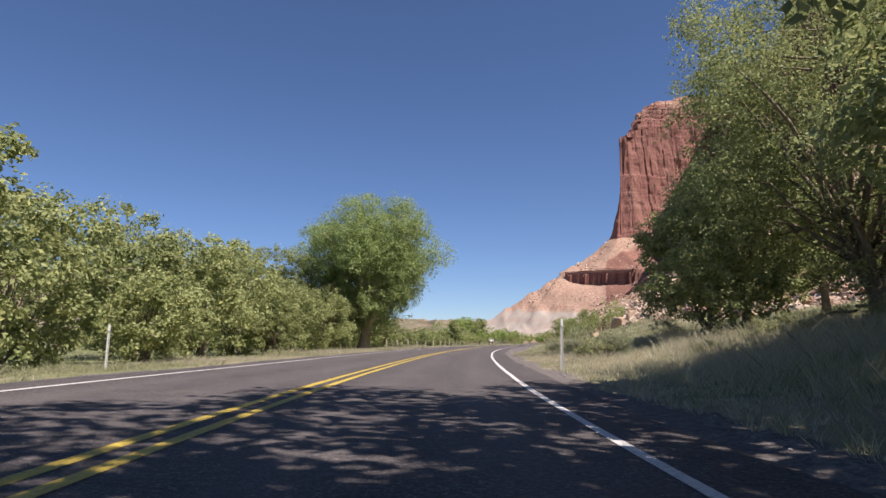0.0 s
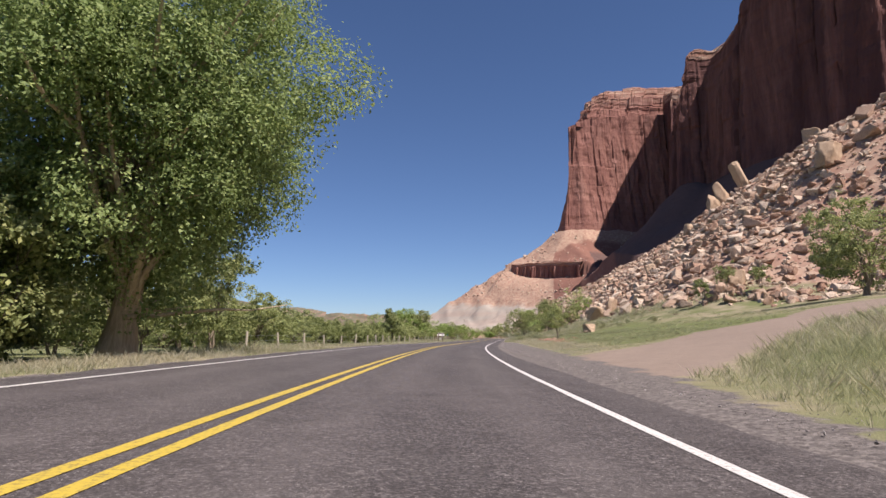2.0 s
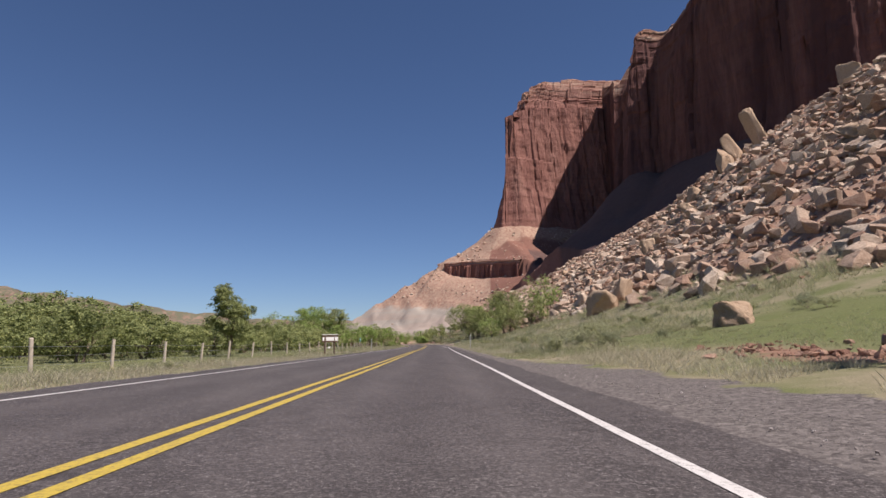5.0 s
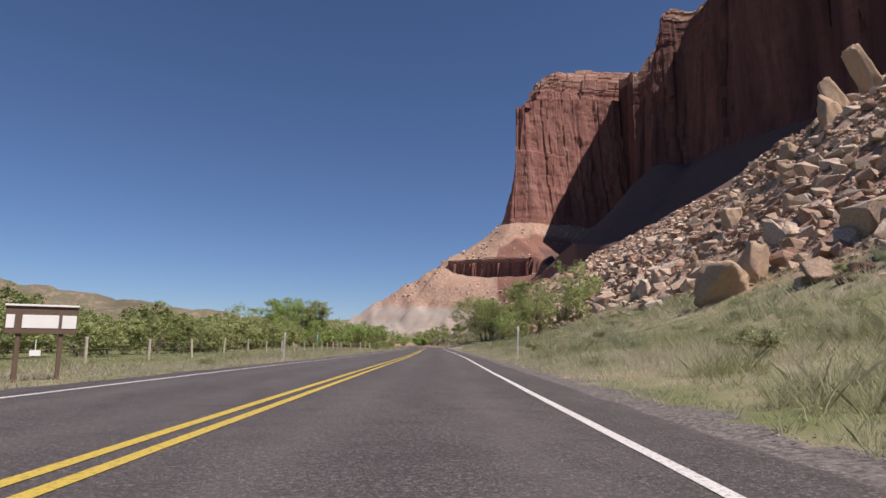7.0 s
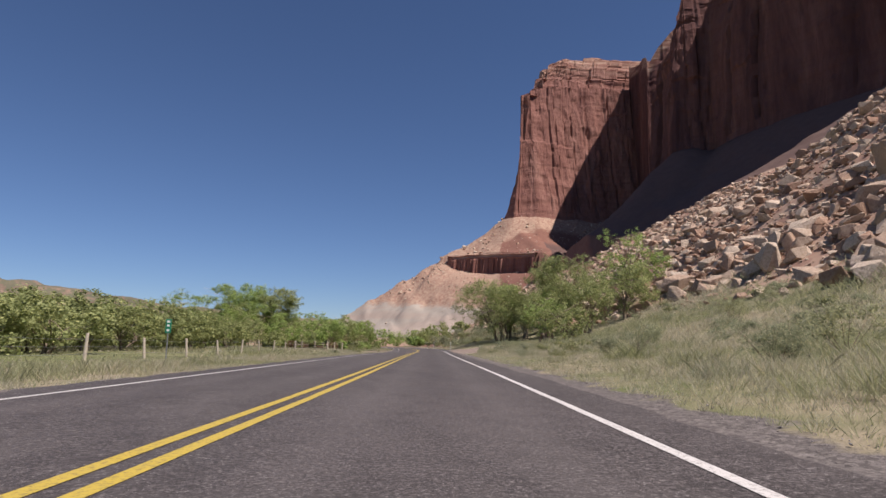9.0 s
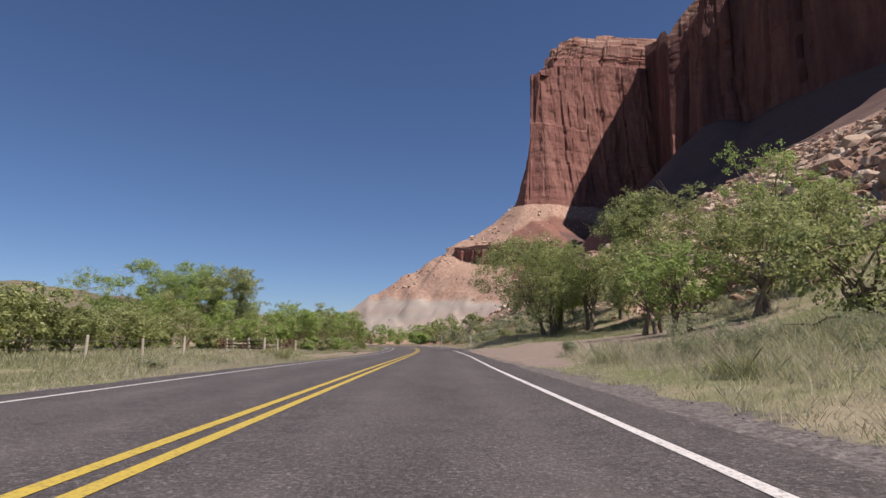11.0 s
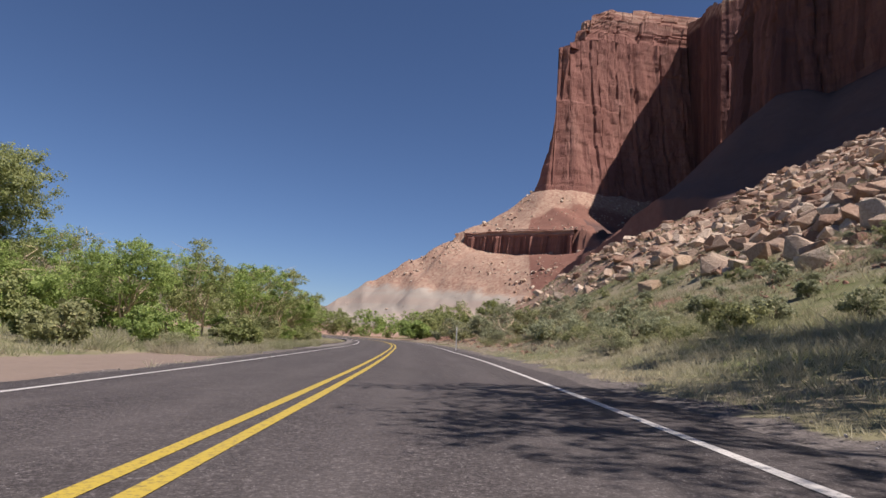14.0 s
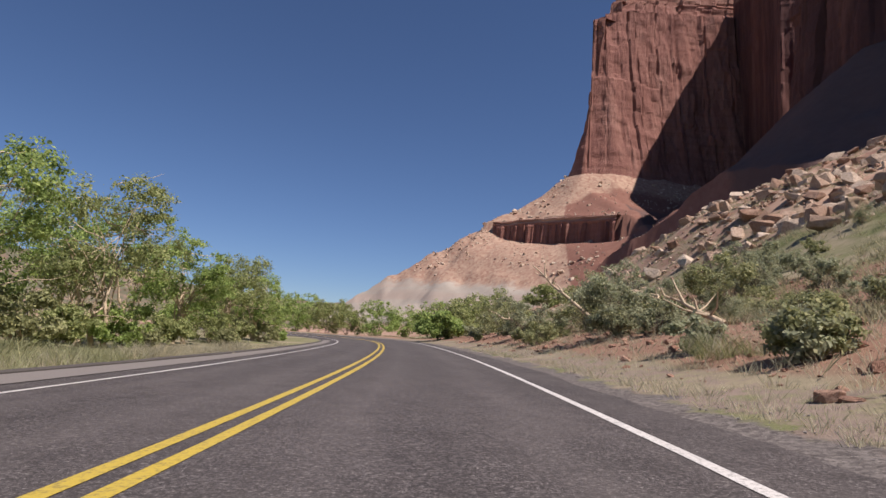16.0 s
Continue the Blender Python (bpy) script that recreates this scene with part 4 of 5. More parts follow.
def tree_parts(seed, h, r, clear, trunk_r, n, leaf, blobs=46, lean=(0, 0), flatten=1.0, stems=1, hang=0.0, bare=0, shape=0.0):
    """Trunk and crown meshes of one tree, standing on its own origin."""
    g = np.random.default_rng(seed)
    cz, rz_ = (clear + h) / 2, (h - clear) / 2
    d = g.normal(size=(blobs, 3))
    d /= np.linalg.norm(d, axis=1, keepdims=True)
    rad = 0.35 + 0.62 * g.random(blobs) ** 0.6
    p = d * rad[:, None] * [r, r, rz_ * flatten]
    p[:, 2] += cz
    # uneven outline
    p[:, :2] *= (1 + shape * np.clip((p[:, 2:3] - cz) / rz_, -1, 1)) * g.uniform(0.85, 1.15, (blobs, 1))
    p[:, :2] += np.array(lean) * (p[:, 2:3] / h)
    br = r * g.uniform(0.16, 0.33, blobs) * min(1.0, 0.75 + rz_ / r * 0.25)
    p[:, 2] = np.maximum(p[:, 2], br * 0.6 + clear * 0.5)
    bl = np.concatenate([p, br[:, None]], 1)
    pieces = []
    for s_ in range(stems):
        off = np.array([g.normal(0, 0.5), g.normal(0, 0.5), 0]) * (stems > 1) * trunk_r * 2.5
        out = np.array([g.normal(0, 1), g.normal(0, 1), 0]) * (0.2 * r if stems > 1 else 0.06 * r)
        top = np.array([lean[0] * 0.5, lean[1] * 0.5, clear + rz_ * 0.75]) + out
        t = np.linspace(0, 1, 7)[:, None]
        line = off * (1 - t) + top * t + g.normal(0, 0.05 * r, (7, 3)) * t * (1 - t) * 2
        line[0, 2] = -0.35
        rr = trunk_r / math.sqrt(stems) * (1.0 - 0.72 * t[:, 0]) * np.where(np.arange(7) == 0, 1.45, 1)
        pieces.append(tube(line, rr, 9))
        own = g.choice(blobs, max(6, blobs // (3 * stems)), replace=False)
        for k in own:
            f = g.uniform(0.3, 0.95)
            st = line[int(f * 6)]
            tgt = p[k]
            q = np.linspace(0, 1, 6)[:, None]
            mid = st + (tgt - st) * q + np.array([0, 0, 0.18 * np.linalg.norm(tgt - st)]) * q * (1 - q) * 2 + g.normal(0, 0.06 * r, (6, 3)) * q * (1 - q) * 2
            r0 = trunk_r / math.sqrt(stems) * (0.45 - 0.2 * f)
            pieces.append(tube(mid, r0 * (1 - 0.8 * q[:, 0]), 5))
    for _ in range(bare):
        a0, zz = g.uniform(0, 6.28), g.uniform(clear * 0.6, h * 0.9)
        q = np.linspace(0, 1, 6)[:, None]
        ln = r * g.uniform(0.5, 1.05)
        mid = np.array([lean[0] * 0.4, lean[1] * 0.4, zz]) + q * np.array([math.cos(a0) * ln, math.sin(a0) * ln, g.uniform(-0.5, 1.2)]) + g.normal(0, 0.12, (6, 3)) * q
        pieces.append(tube(mid, trunk_r * 0.16 * (1 - 0.85 * q[:, 0]), 4))
    v, f = leaves(g, bl, int(n * 0.72), leaf, hang=hang)
    return joined(pieces), (v, f)


def tree(x, y, label, leaf_mat=None, bark=None, rz=0.0, name="tree", group="roadside trees", sink=0.05, **kw):
    z = float(land(np.array([x]), np.array([y]))[0])
    ob = thing(name, (x, y, z - sink), label, "tree" if name == "tree" else "shrub", group, rz)
    (tv, tf), (lv, lf) = tree_parts(**kw)
    part("trunk", np_mesh("trunk", tv, tf, bark or BARK, True), ob)
    part("crown", np_mesh("crown", lv, lf, leaf_mat or LEAF), ob)
    return ob


def at_land(x, y, dz=0.0):
    return float(land(np.array([x]), np.array([y]))[0]) + dz


# the big round cottonwood and the thicket before it
tree(-5.2, 64.6, "big round-crowned cottonwood with a pale thick trunk", LEAF_ROUND, bark=BARK_PALE, seed=11, h=16.0, r=6.7, clear=1.8, trunk_r=0.62, n=330000, leaf=0.14, blobs=190, lean=(1.0, -1.6), hang=1.4, bare=8, shape=0.25)
THICKET = [(-13.5, 60.5, 11.0, 4.2, 30000, 0.16), (-8.4, 55.5, 6.8, 3.2, 26000, 0.14), (-11.3, 14, 6.8, 2.9, 22000, 0.16), (-12.5, 29.5, 6.4, 3.3, 15000, 0.19), (-12.5, 37, 7.4, 3.6, 15000, 0.2), (-13, 45, 8.2, 4.0, 16000, 0.21),
           (-10.5, 52.5, 6.6, 3.4, 14000, 0.2), (-15.5, 54, 10.2, 4.4, 15000, 0.22), (-18, 63, 11.6, 4.8, 16000, 0.23), (-9.5, 58.5, 5.6, 2.9, 11000, 0.2), (-23, 76, 14, 5.4, 12000, 0.28), (-30, 92, 15, 6.0, 12000, 0.34), (-13, 72, 8.5, 4.2, 12000, 0.25), (-16, 84, 9.5, 5.0, 12000, 0.28), (-9.5, 80, 7.0, 4.0, 11000, 0.25), (-12, 66, 6.2, 3.6, 11000, 0.22), (-6.9, 87.5, 10.4, 2.7, 26000, 0.16), (-11, 108, 7.2, 3.6, 16000, 0.18), (-6.5, 112, 5.0, 2.8, 14000, 0.17), (-15, 116, 7.5, 3.8, 14000, 0.2), (-4.6, 92.5, 5.0, 2.6, 12000, 0.17), (-11, 95, 7.0, 3.6, 10000, 0.22), (-14, 22, 6.8, 3.2, 16000, 0.18), (-17.5, 31, 8.6, 4.0, 15000, 0.2), (-18.5, 42, 10.0, 4.5, 14000, 0.22), (-23, 51, 12.5, 5.0, 13000, 0.25), (-10.2, 24, 3.6, 2.2, 14000, 0.14), (-9.8, 44, 4.0, 2.4, 12000, 0.16), (-8.2, 61, 6.6, 3.2, 15000, 0.2), (-10.8, 64.5, 10.2, 4.2, 26000, 0.16)]
for k, (x, y, h, r, n, lf) in enumerate(THICKET):
    tree(x, y, "dense leafy green tree in a roadside thicket", LEAF if k % 3 else LEAF_DARK, seed=30 + k, h=h, r=r, clear=0.25, trunk_r=0.17, n=n, leaf=lf, blobs=48, stems=3, hang=0.5, bare=3, group="thicket trees")
# trees beside the start of the drive
tree(19.0, 23.5, "large drooping cottonwood shading the verge", seed=61, h=18.5, r=6.5, clear=0.9, trunk_r=0.45, n=120000, leaf=0.14, blobs=100, hang=1.2, bare=30, lean=(-1.2, 3.0))
tree(13.8, 28.4, "low spreading branch-heavy tree by the verge", LEAF, seed=62, h=6.2, r=3.5, clear=0.2, trunk_r=0.2, n=25000, leaf=0.16, blobs=44, stems=2, hang=0.8, bare=10)
# the next two stand out of view, placed for their shade on road and grass
tree(6.5, -4.5, "tall cottonwood casting shade on the road", seed=63, h=14.0, r=7.6, clear=3.4, trunk_r=0.4, n=86000, leaf=0.28, blobs=90)
tree(11.2, 4.5, "leafy tree shading the roadside grass", seed=67, h=12, r=6.5, clear=1.4, trunk_r=0.32, n=60000, leaf=0.28, blobs=60)
tree(18.5, 33.0, "leafy tree shading the grass behind the verge", seed=64, h=11.0, r=4.6, clear=1.2, trunk_r=0.28, n=40000, leaf=0.22, blobs=60)
# added trees, mostly out of view, that throw shade over the verge
for k, (x, y, h, r) in enumerate(((14.6, 11.0, 10, 5.0), (20.5, 16.5, 11, 5.4), (27.5, 22.0, 12, 6.0), (26.5, 38.0, 10, 5.0))):
    tree(x, y, "added leafy cottonwood that shades the verge", LEAF, seed=95 + k, h=h, r=r, clear=1.2, trunk_r=0.3, n=30000, leaf=0.26, blobs=50)
# slope-side trees along the way
tree(53.5, 94.0, "rounded green tree at the foot of the rocks", seed=65, h=10.2, r=4.9, clear=0.6, trunk_r=0.3, n=16000, leaf=0.26, blobs=52, stems=2)
tree(26.0, 106.0, "small leaning young tree on the lawn", seed=66, h=3.9, r=1.5, clear=1.3, trunk_r=0.09, n=5000, leaf=0.13, blobs=22, lean=(-0.7, 0.2))
for k, (x, y, h) in enumerate(((55.4, 125.6, 3.9), (58.8, 124.6, 6.0), (63.5, 123.0, 4.6))):
    tree(x, y, "small round young tree on the grassy slope", LEAF_DARK, seed=70 + k, h=h, r=h * 0.36, clear=h * 0.35, trunk_r=0.07, n=3600, leaf=0.17, blobs=20, group="young slope trees")
# grove on the right
GROVE = [(68.3, 265.6, 10.0, 6.0, 2.6, 5, 66000, 0.14), (75.2, 259.3, 7.4, 3.1, 2.6, 2, 14000, 0.17), (77.2, 255.6, 11.2, 5.6, 1.8, 2, 60000, 0.16), (76.0, 266.0, 7.6, 3.2, 3.4, 2, 13000, 0.18),
         (83.5, 252.5, 12.0, 5.0, 2.0, 2, 20000, 0.2), (76.5, 242.5, 7.6, 4.2, 1.0, 3, 16000, 0.2), (69, 238, 6.4, 3.1, 1.6, 3, 10000, 0.19), (64.5, 239.5, 5.2, 2.7, 1.4, 3, 8000, 0.18), (58.5, 223, 3.6, 2.4, 0.3, 3, 7000, 0.17), (66.5, 245.5, 6.6, 3.2, 1.6, 3, 10000, 0.19), (71.4, 271.6, 9.6, 4.0, 2.6, 3, 64000, 0.17), (80.5, 272.8, 8.0, 3.6, 3.2, 3, 14000, 0.2), (72.2, 265.2, 7.4, 3.0, 3.2, 2, 14000, 0.16)]
for k, (x, y, h, r, c, st, n, lf) in enumerate(GROVE):
    tree(x, y, "multi-stemmed green tree in a roadside grove", (LEAF, LEAF_FRESH, LEAF)[k % 3], seed=80 + k, h=h, r=r, clear=c, trunk_r=0.24 + h * 0.012, n=int(n * 0.75), leaf=lf, blobs=56, stems=st, hang=1.2 if k == 0 else 0.9, bare=22 if k == 0 else 8, lean=(-3.2, -0.6) if k == 0 else (-3.4, 0.4) if k == 2 else (-0.4, 0.1), group="grove trees")
# trees on the left, later on
LATE = [(27, 318, 15.2, 6.0, 80000), (33.5, 314.5, 13.4, 5.2, 66000), (21, 306, 13, 5.2, 30000), (13, 312, 12, 5, 12000), (29, 303, 6.2, 3.6, 14000), (34.5, 305, 5.6, 3.2, 13000), (39, 309, 6.0, 3.2, 13000), (23, 297, 6.0, 3.6, 12000), (38, 318, 8.2, 3.6, 13000), (42.5, 317, 7.6, 3.4, 13000), (48.5, 317.5, 8.0, 3.5, 15000), (52.5, 322.5, 6.8, 3.4, 16000),
        (47, 327, 7.8, 3.4, 13000), (54.5, 329.5, 7.8, 3.4, 14000), (50.5, 336, 8.0, 3.4, 12000), (56, 338, 6.6, 2.9, 13000), (57.5, 347, 6.6, 3.0, 12000), (51, 348, 9, 3.8, 10000), (58.5, 357, 6.2, 2.9, 10000), (57, 367, 7, 3.3, 9000), (52, 378, 8, 3.8, 9000), (43, 340, 10, 4.0, 9000), (36, 330, 10, 4.2, 9000), (41, 366, 10, 4.5, 8000), (30.5, 309.5, 9.4, 4.4, 32000), (24, 311, 10.5, 4.6, 30000), (45.0, 310.5, 6.4, 3.4, 17000)]
for k, (x, y, h, r, n) in enumerate(LATE):
    tree(x, y, "green roadside tree with pale bare limbs showing", (LEAF_FRESH, LEAF, LEAF_FRESH)[k % 3], seed=110 + k, h=h, r=r, clear=1.3 if h < 9 else 2.6, trunk_r=0.2, n=int(n * (1.2 if h < 9 else 0.9)), leaf=0.14 if h < 9 else 0.17, blobs=70 if h > 13 else 30, stems=3, bare=16, bark=BARK_PALE, group="left bank trees")
ug = random.Random(41)
for k in range(30):
    s_, lat = S0 + 292 + 2.9 * k, -ug.uniform(8.0, 12.5) if k % 2 else -ug.uniform(11, 18)
    x, y, _ = on_road(s_, lat)
    hh = ug.uniform(0.9, 2.3)
    tree(float(x), float(y), "leafy green understory bush on the roadside bank", (LEAF_FRESH, BRUSH, LEAF)[k % 3], seed=300 + k, h=hh, r=hh * ug.uniform(0.6, 0.85), clear=0.05, trunk_r=0.07, n=6500, leaf=0.14, blobs=26, stems=4, bare=5, bark=BARK_PALE if k % 2 else BARK, group="left understory", name="bush")
for k in range(34):
    x, y = ug.uniform(14, 44), ug.uniform(296, 322)
    if x > 36 and y < 300:
        continue
    hh = ug.uniform(1.8, 4.2)
    tree(x, y, "leafy green understory bush among taller trees", (LEAF_FRESH, LEAF)[k % 2], seed=520 + k, h=hh, r=hh * ug.uniform(0.55, 0.8), clear=0.1, trunk_r=0.08, n=6500, leaf=0.2, blobs=26, stems=3, bare=4, group="left understory", name="bush")
# grey-green shrubs on the cut bank
for k in range(120):
    x, y, _ = on_road(S0 + 288 + 0.66 * k + ug.uniform(-1, 1), 7.2 + 19 * ug.random() ** 1.3)
    hh = ug.uniform(0.5, 1.3)
    tree(float(x), float(y), "rounded grey-green shrub on the reddish cut bank", (SAGE, BRUSH, SAGE)[k % 3], seed=400 + k, h=hh, r=hh * ug.uniform(0.6, 0.95), clear=0.03, trunk_r=0.04, n=3400, leaf=0.1, blobs=22, stems=4, bare=4, group="cut bank shrubs", name="bush")
# bushes round the outside of the bend
for k, (x, y, h, r) in enumerate(((84, 391, 6.6, 5.2), (78.5, 378, 3.6, 3.0), (90, 402, 6.2, 4.6), (76, 362, 2.6, 2.2), (97, 415, 6, 5), (82, 428, 6, 5), (70, 430, 6, 4.5), (60, 436, 7, 5), (48, 440, 7, 5), (36, 445, 7, 5), (100, 395, 4, 3.5), (76, 424, 7, 5), (66, 424, 7.5, 5), (54, 428, 7, 5), (44, 430, 8, 5.5), (62, 445, 9, 5.5), (50, 452, 9, 6), (86, 408, 6, 4.5), (88, 378, 4.5, 3.6))):
    tree(x, y, "dense rounded green bush near the bend", LEAF_FRESH if k % 2 else LEAF, seed=150 + k, h=h, r=r, clear=0.1, trunk_r=0.16, n=11000, leaf=0.26, blobs=44, stems=4, group="bend bushes", name="bush")

# orchard
ORCHARD = []
for k in range(4):
    ORCHARD.append(tree(-20 - 9 * k, 120, "rounded orchard tree in an irrigated field", LEAF_DARK if k % 2 else LEAF, seed=170 + k, h=3.7 + 0.3 * k, r=2.9, clear=0.3, trunk_r=0.14, n=8000, leaf=0.19, blobs=34, stems=2, group="orchard trees", name="tree"))
og = random.Random(3)
for row in range(13):
    for col in range(26):
        s_, lat = S0 + 104 + col * 7.4 + og.uniform(-1.2, 1.2), -25 - row * 7.2 + og.uniform(-1.2, 1.2)
        if og.random() < 0.06 or (row > 7 and col < 4):
            continue
        x, y, _ = on_road(s_, lat)
        x, y = float(x), float(y)
        if y > 286 and x > 12 or s_ - S0 > 226 and lat > -31:
            continue
        sc = og.uniform(0.86, 1.06) * (1.35 if s_ - S0 > 222 else 0.95 if row < 4 else 1.45 + 0.55 * float(smooth(140, 215, s_ - S0)))
        c = copy_thing(ORCHARD[og.randrange(4)], pose(x, y, at_land(x, y, -0.05), 0, 0, og.uniform(0, 360)))
        c.scale = (sc * 1.3, sc * 1.3, sc * og.uniform(0.88, 1.05))
tree(11.0, 160.5, "slender upright young tree behind the fence", LEAF_DARK, seed=190, h=6.6, r=2.1, clear=0.6, trunk_r=0.1, n=20000, leaf=0.16, blobs=44)
# far woods along the valley, past the orchard
fw = np.random.default_rng(9)
bl = np.stack([fw.uniform(-420, 60, 420), fw.uniform(330, 640, 420), fw.uniform(1.5, 6.5, 420), fw.uniform(2.2, 5, 420)], 1)
_, bD = road_coords(bl[:, 0], bl[:, 1])
bl = bl[(np.abs(bD) > 24) & (bl[:, 0] < 70)]
v_, f_ = leaves(fw, bl, 52000, 0.75)
tagged(new("far_woods", np_mesh("far_woods", v_, f_, LEAF_DARK)), "distant belt of green trees along the valley", "trees", kind="stuff")


# ---- grass and brush ----
def blades(g, x, y, z, height, spread, per, width):
    n = len(x)
    c = np.stack([x, y, z], -1)[:, None, :].repeat(per, 1)
    a = g.uniform(0, 6.28, (n, per))
    rr = g.random((n, per)) * spread[:, None]
    root = c + np.stack([np.cos(a) * rr * 0.6, np.sin(a) * rr * 0.6, np.full_like(a, -0.03)], -1)
    hh = height[:, None] * g.uniform(0.45, 1.1, (n, per))
    lean = g.uniform(0.25, 1.1, (n, per)) * hh
    tip = root + np.stack([np.cos(a) * lean, np.sin(a) * lean, hh], -1)
    b = g.uniform(0, 6.28, (n, per))
    side = np.stack([np.cos(b), np.sin(b), np.zeros_like(b)], -1) * (width * (0.6 + g.random((n, per))))[..., None]
    mid = root * 0.45 + tip * 0.55 + np.array([0, 0, 0.08]) * hh[..., None]
    v = np.stack([root - side, root + side, mid + side * 0.7, tip, mid - side * 0.7], 2)
    m = n * per
    f5 = np.arange(m * 5).reshape(m, 5)
    return v.reshape(-1, 3), f5


def grass_field(g, n, s0, s1, l0, l1, thin=0.0):
    s_, lat = g.uniform(s0, s1, n), g.uniform(l0, l1, n)
    x, y, _ = on_road(s_, lat)
    out = sum(bare(s_, lat)) < 0.25 + 0.3 * g.random(n)
    out &= g.random(n) > 0.85 * lip_share(s_, lat)
    out &= g.random(n) > 0.75 * smooth(288, 300, y) * (lat > 5.3)
    out &= g.random(n) > 0.55 * (lat > 8.5) * (y > 66) * (y < 132)
    out &= fbm(x, y, 61, 3, 0.3) > thin + 0.55 * ((y > 254) & (y < 296) & (lat > 15))
    return x[out], y[out], lat[out]


gg = np.random.default_rng(21)
dry, green = [], []
for n, l0, l1, hh, sp, per, wd, thin in ((42000, 4.7, 9.5, 0.2, 0.17, 11, 0.0038, -0.5), (36000, 9.5, 17, 0.32, 0.26, 13, 0.005, -0.45), (16000, 17, 34, 0.42, 0.38, 12, 0.011, -0.35),
                                          (26000, -9.5, -4.8, 0.2, 0.16, 10, 0.005, -0.5), (14000, -17, -9.5, 0.26, 0.25, 11, 0.008, -0.45), (9000, -45, -17, 0.32, 0.4, 8, 0.03, -0.4)):
    x, y, lat = grass_field(gg, n, S0 - 6, S0 + (345 if l0 > 0 else 330), l0, l1, thin)
    z = land(x, y)
    lawn = ((lat > 9) & (y > 66) & (y < 132)) | ((lat < -11) & (y < 235))
    tall = smooth(0.05, 0.5, fbm(x, y, 64, 3, 0.09)) * (np.abs(lat) > 6.5) * (~lawn) * (1 - 0.8 * smooth(280, 295, y) * (lat > 0))
    h = hh * (1 + 0.9 * tall) * (0.55 + 0.9 * gg.random(len(x))) * (1 + 0.7 * np.clip(fbm(x, y, 71, 3, 0.15), -0.7, 1)) * np.where(lawn, 0.45, 1) * np.where(np.abs(lat) < 6, 0.6, 1)
    isg = (fbm(x, y, 81, 3, 0.12) + 0.35 * gg.normal(size=len(x)) * 0.6 + np.where(lawn, 0.6, 0) + np.where(np.abs(lat) > 9, 0.16, -0.1) - 0.35 * (lat > 0) * smooth(284, 296, y)) > 0.06
    for sel, store in ((~isg, dry), (isg, green)):
        if sel.any():
            store.append(blades(gg, x[sel], y[sel], z[sel], h[sel], np.full(sel.sum(), sp), per, wd))
tagged(new("dry_grass", np_mesh("dry_grass", *joined(dry), GRASS_DRY)), "straw-coloured dry roadside grass", "grass", kind="stuff")
tagged(new("green_grass", np_mesh("green_grass", *joined(green), GRASS_GREEN)), "tufts of green roadside grass", "grass", kind="stuff")


# tufts on the open slope past the grove
tx_, ty_ = gg.uniform(72, 170, 40000), gg.uniform(268, 400, 40000)
tz_, _, tD, _, _ = land(tx_, ty_, True)
ok = (tD > 10) & (tD < 95) & (gg.random(len(tx_)) < 0.75 * (1 - 0.8 * smooth(45, 90, tD)) * (0.35 + 0.65 * smooth(-0.3, 0.3, fbm(tx_, ty_, 66, 3, 0.12))))
tufts = blades(gg, tx_[ok], ty_[ok], tz_[ok], 0.34 * (0.6 + 0.8 * gg.random(ok.sum())), np.full(ok.sum(), 0.5), 14, 0.016)
tagged(new("slope_tufts", np_mesh("slope_tufts", *tufts, TUFT)), "grey-green tufts dotting the dry slope", "grass", kind="stuff")


def shrub_mesh(seed, h, r, n, leaf, twiggy):
    g = np.random.default_rng(seed)
    k = 9
    bl = np.stack([g.normal(0, 0.42, k) * r, g.normal(0, 0.42, k) * r, h * g.uniform(0.35, 0.75, k), r * g.uniform(0.25, 0.45, k)], 1)
    v1, f1 = leaves(g, bl, n, leaf, 0.28 if twiggy else 0.5, 0.2)
    stems = []
    for _ in range(10):
        a, q = g.uniform(0, 6.28), np.linspace(0, 1, 4)[:, None]
        stems.append(tube(q * [math.cos(a) * r * 0.7, math.sin(a) * r * 0.7, h * 0.8] + [0, 0, -0.05], 0.008 * (1.2 - q[:, 0]), 4))
    return joined(stems), (v1, f1)


SHRUBS = []
for k in range(8):
    tw = k % 2 == 0
    (tv, tf), (lv, lf) = shrub_mesh(400 + k, 0.7 + 0.09 * k, 0.62 + 0.09 * k, 2600, 0.07, tw)
    SHRUBS.append((np_mesh("stem", tv, tf, BARK, True), np_mesh("foliage", lv, lf, (SAGE, BRUSH, SAGE, GRASS_GREEN)[k % 4])))
sg = random.Random(17)


def shrub(x, y, k, sc, label, cat="shrub"):
    ob = thing("shrub", (x, y, at_land(x, y, -0.03)), label, cat, "verge shrubs", sg.uniform(0, 360))
    part("stem", SHRUBS[k][0], ob)
    part("foliage", SHRUBS[k][1], ob)
    ob.scale = (sc, sc, sc * sg.uniform(0.8, 1.1))


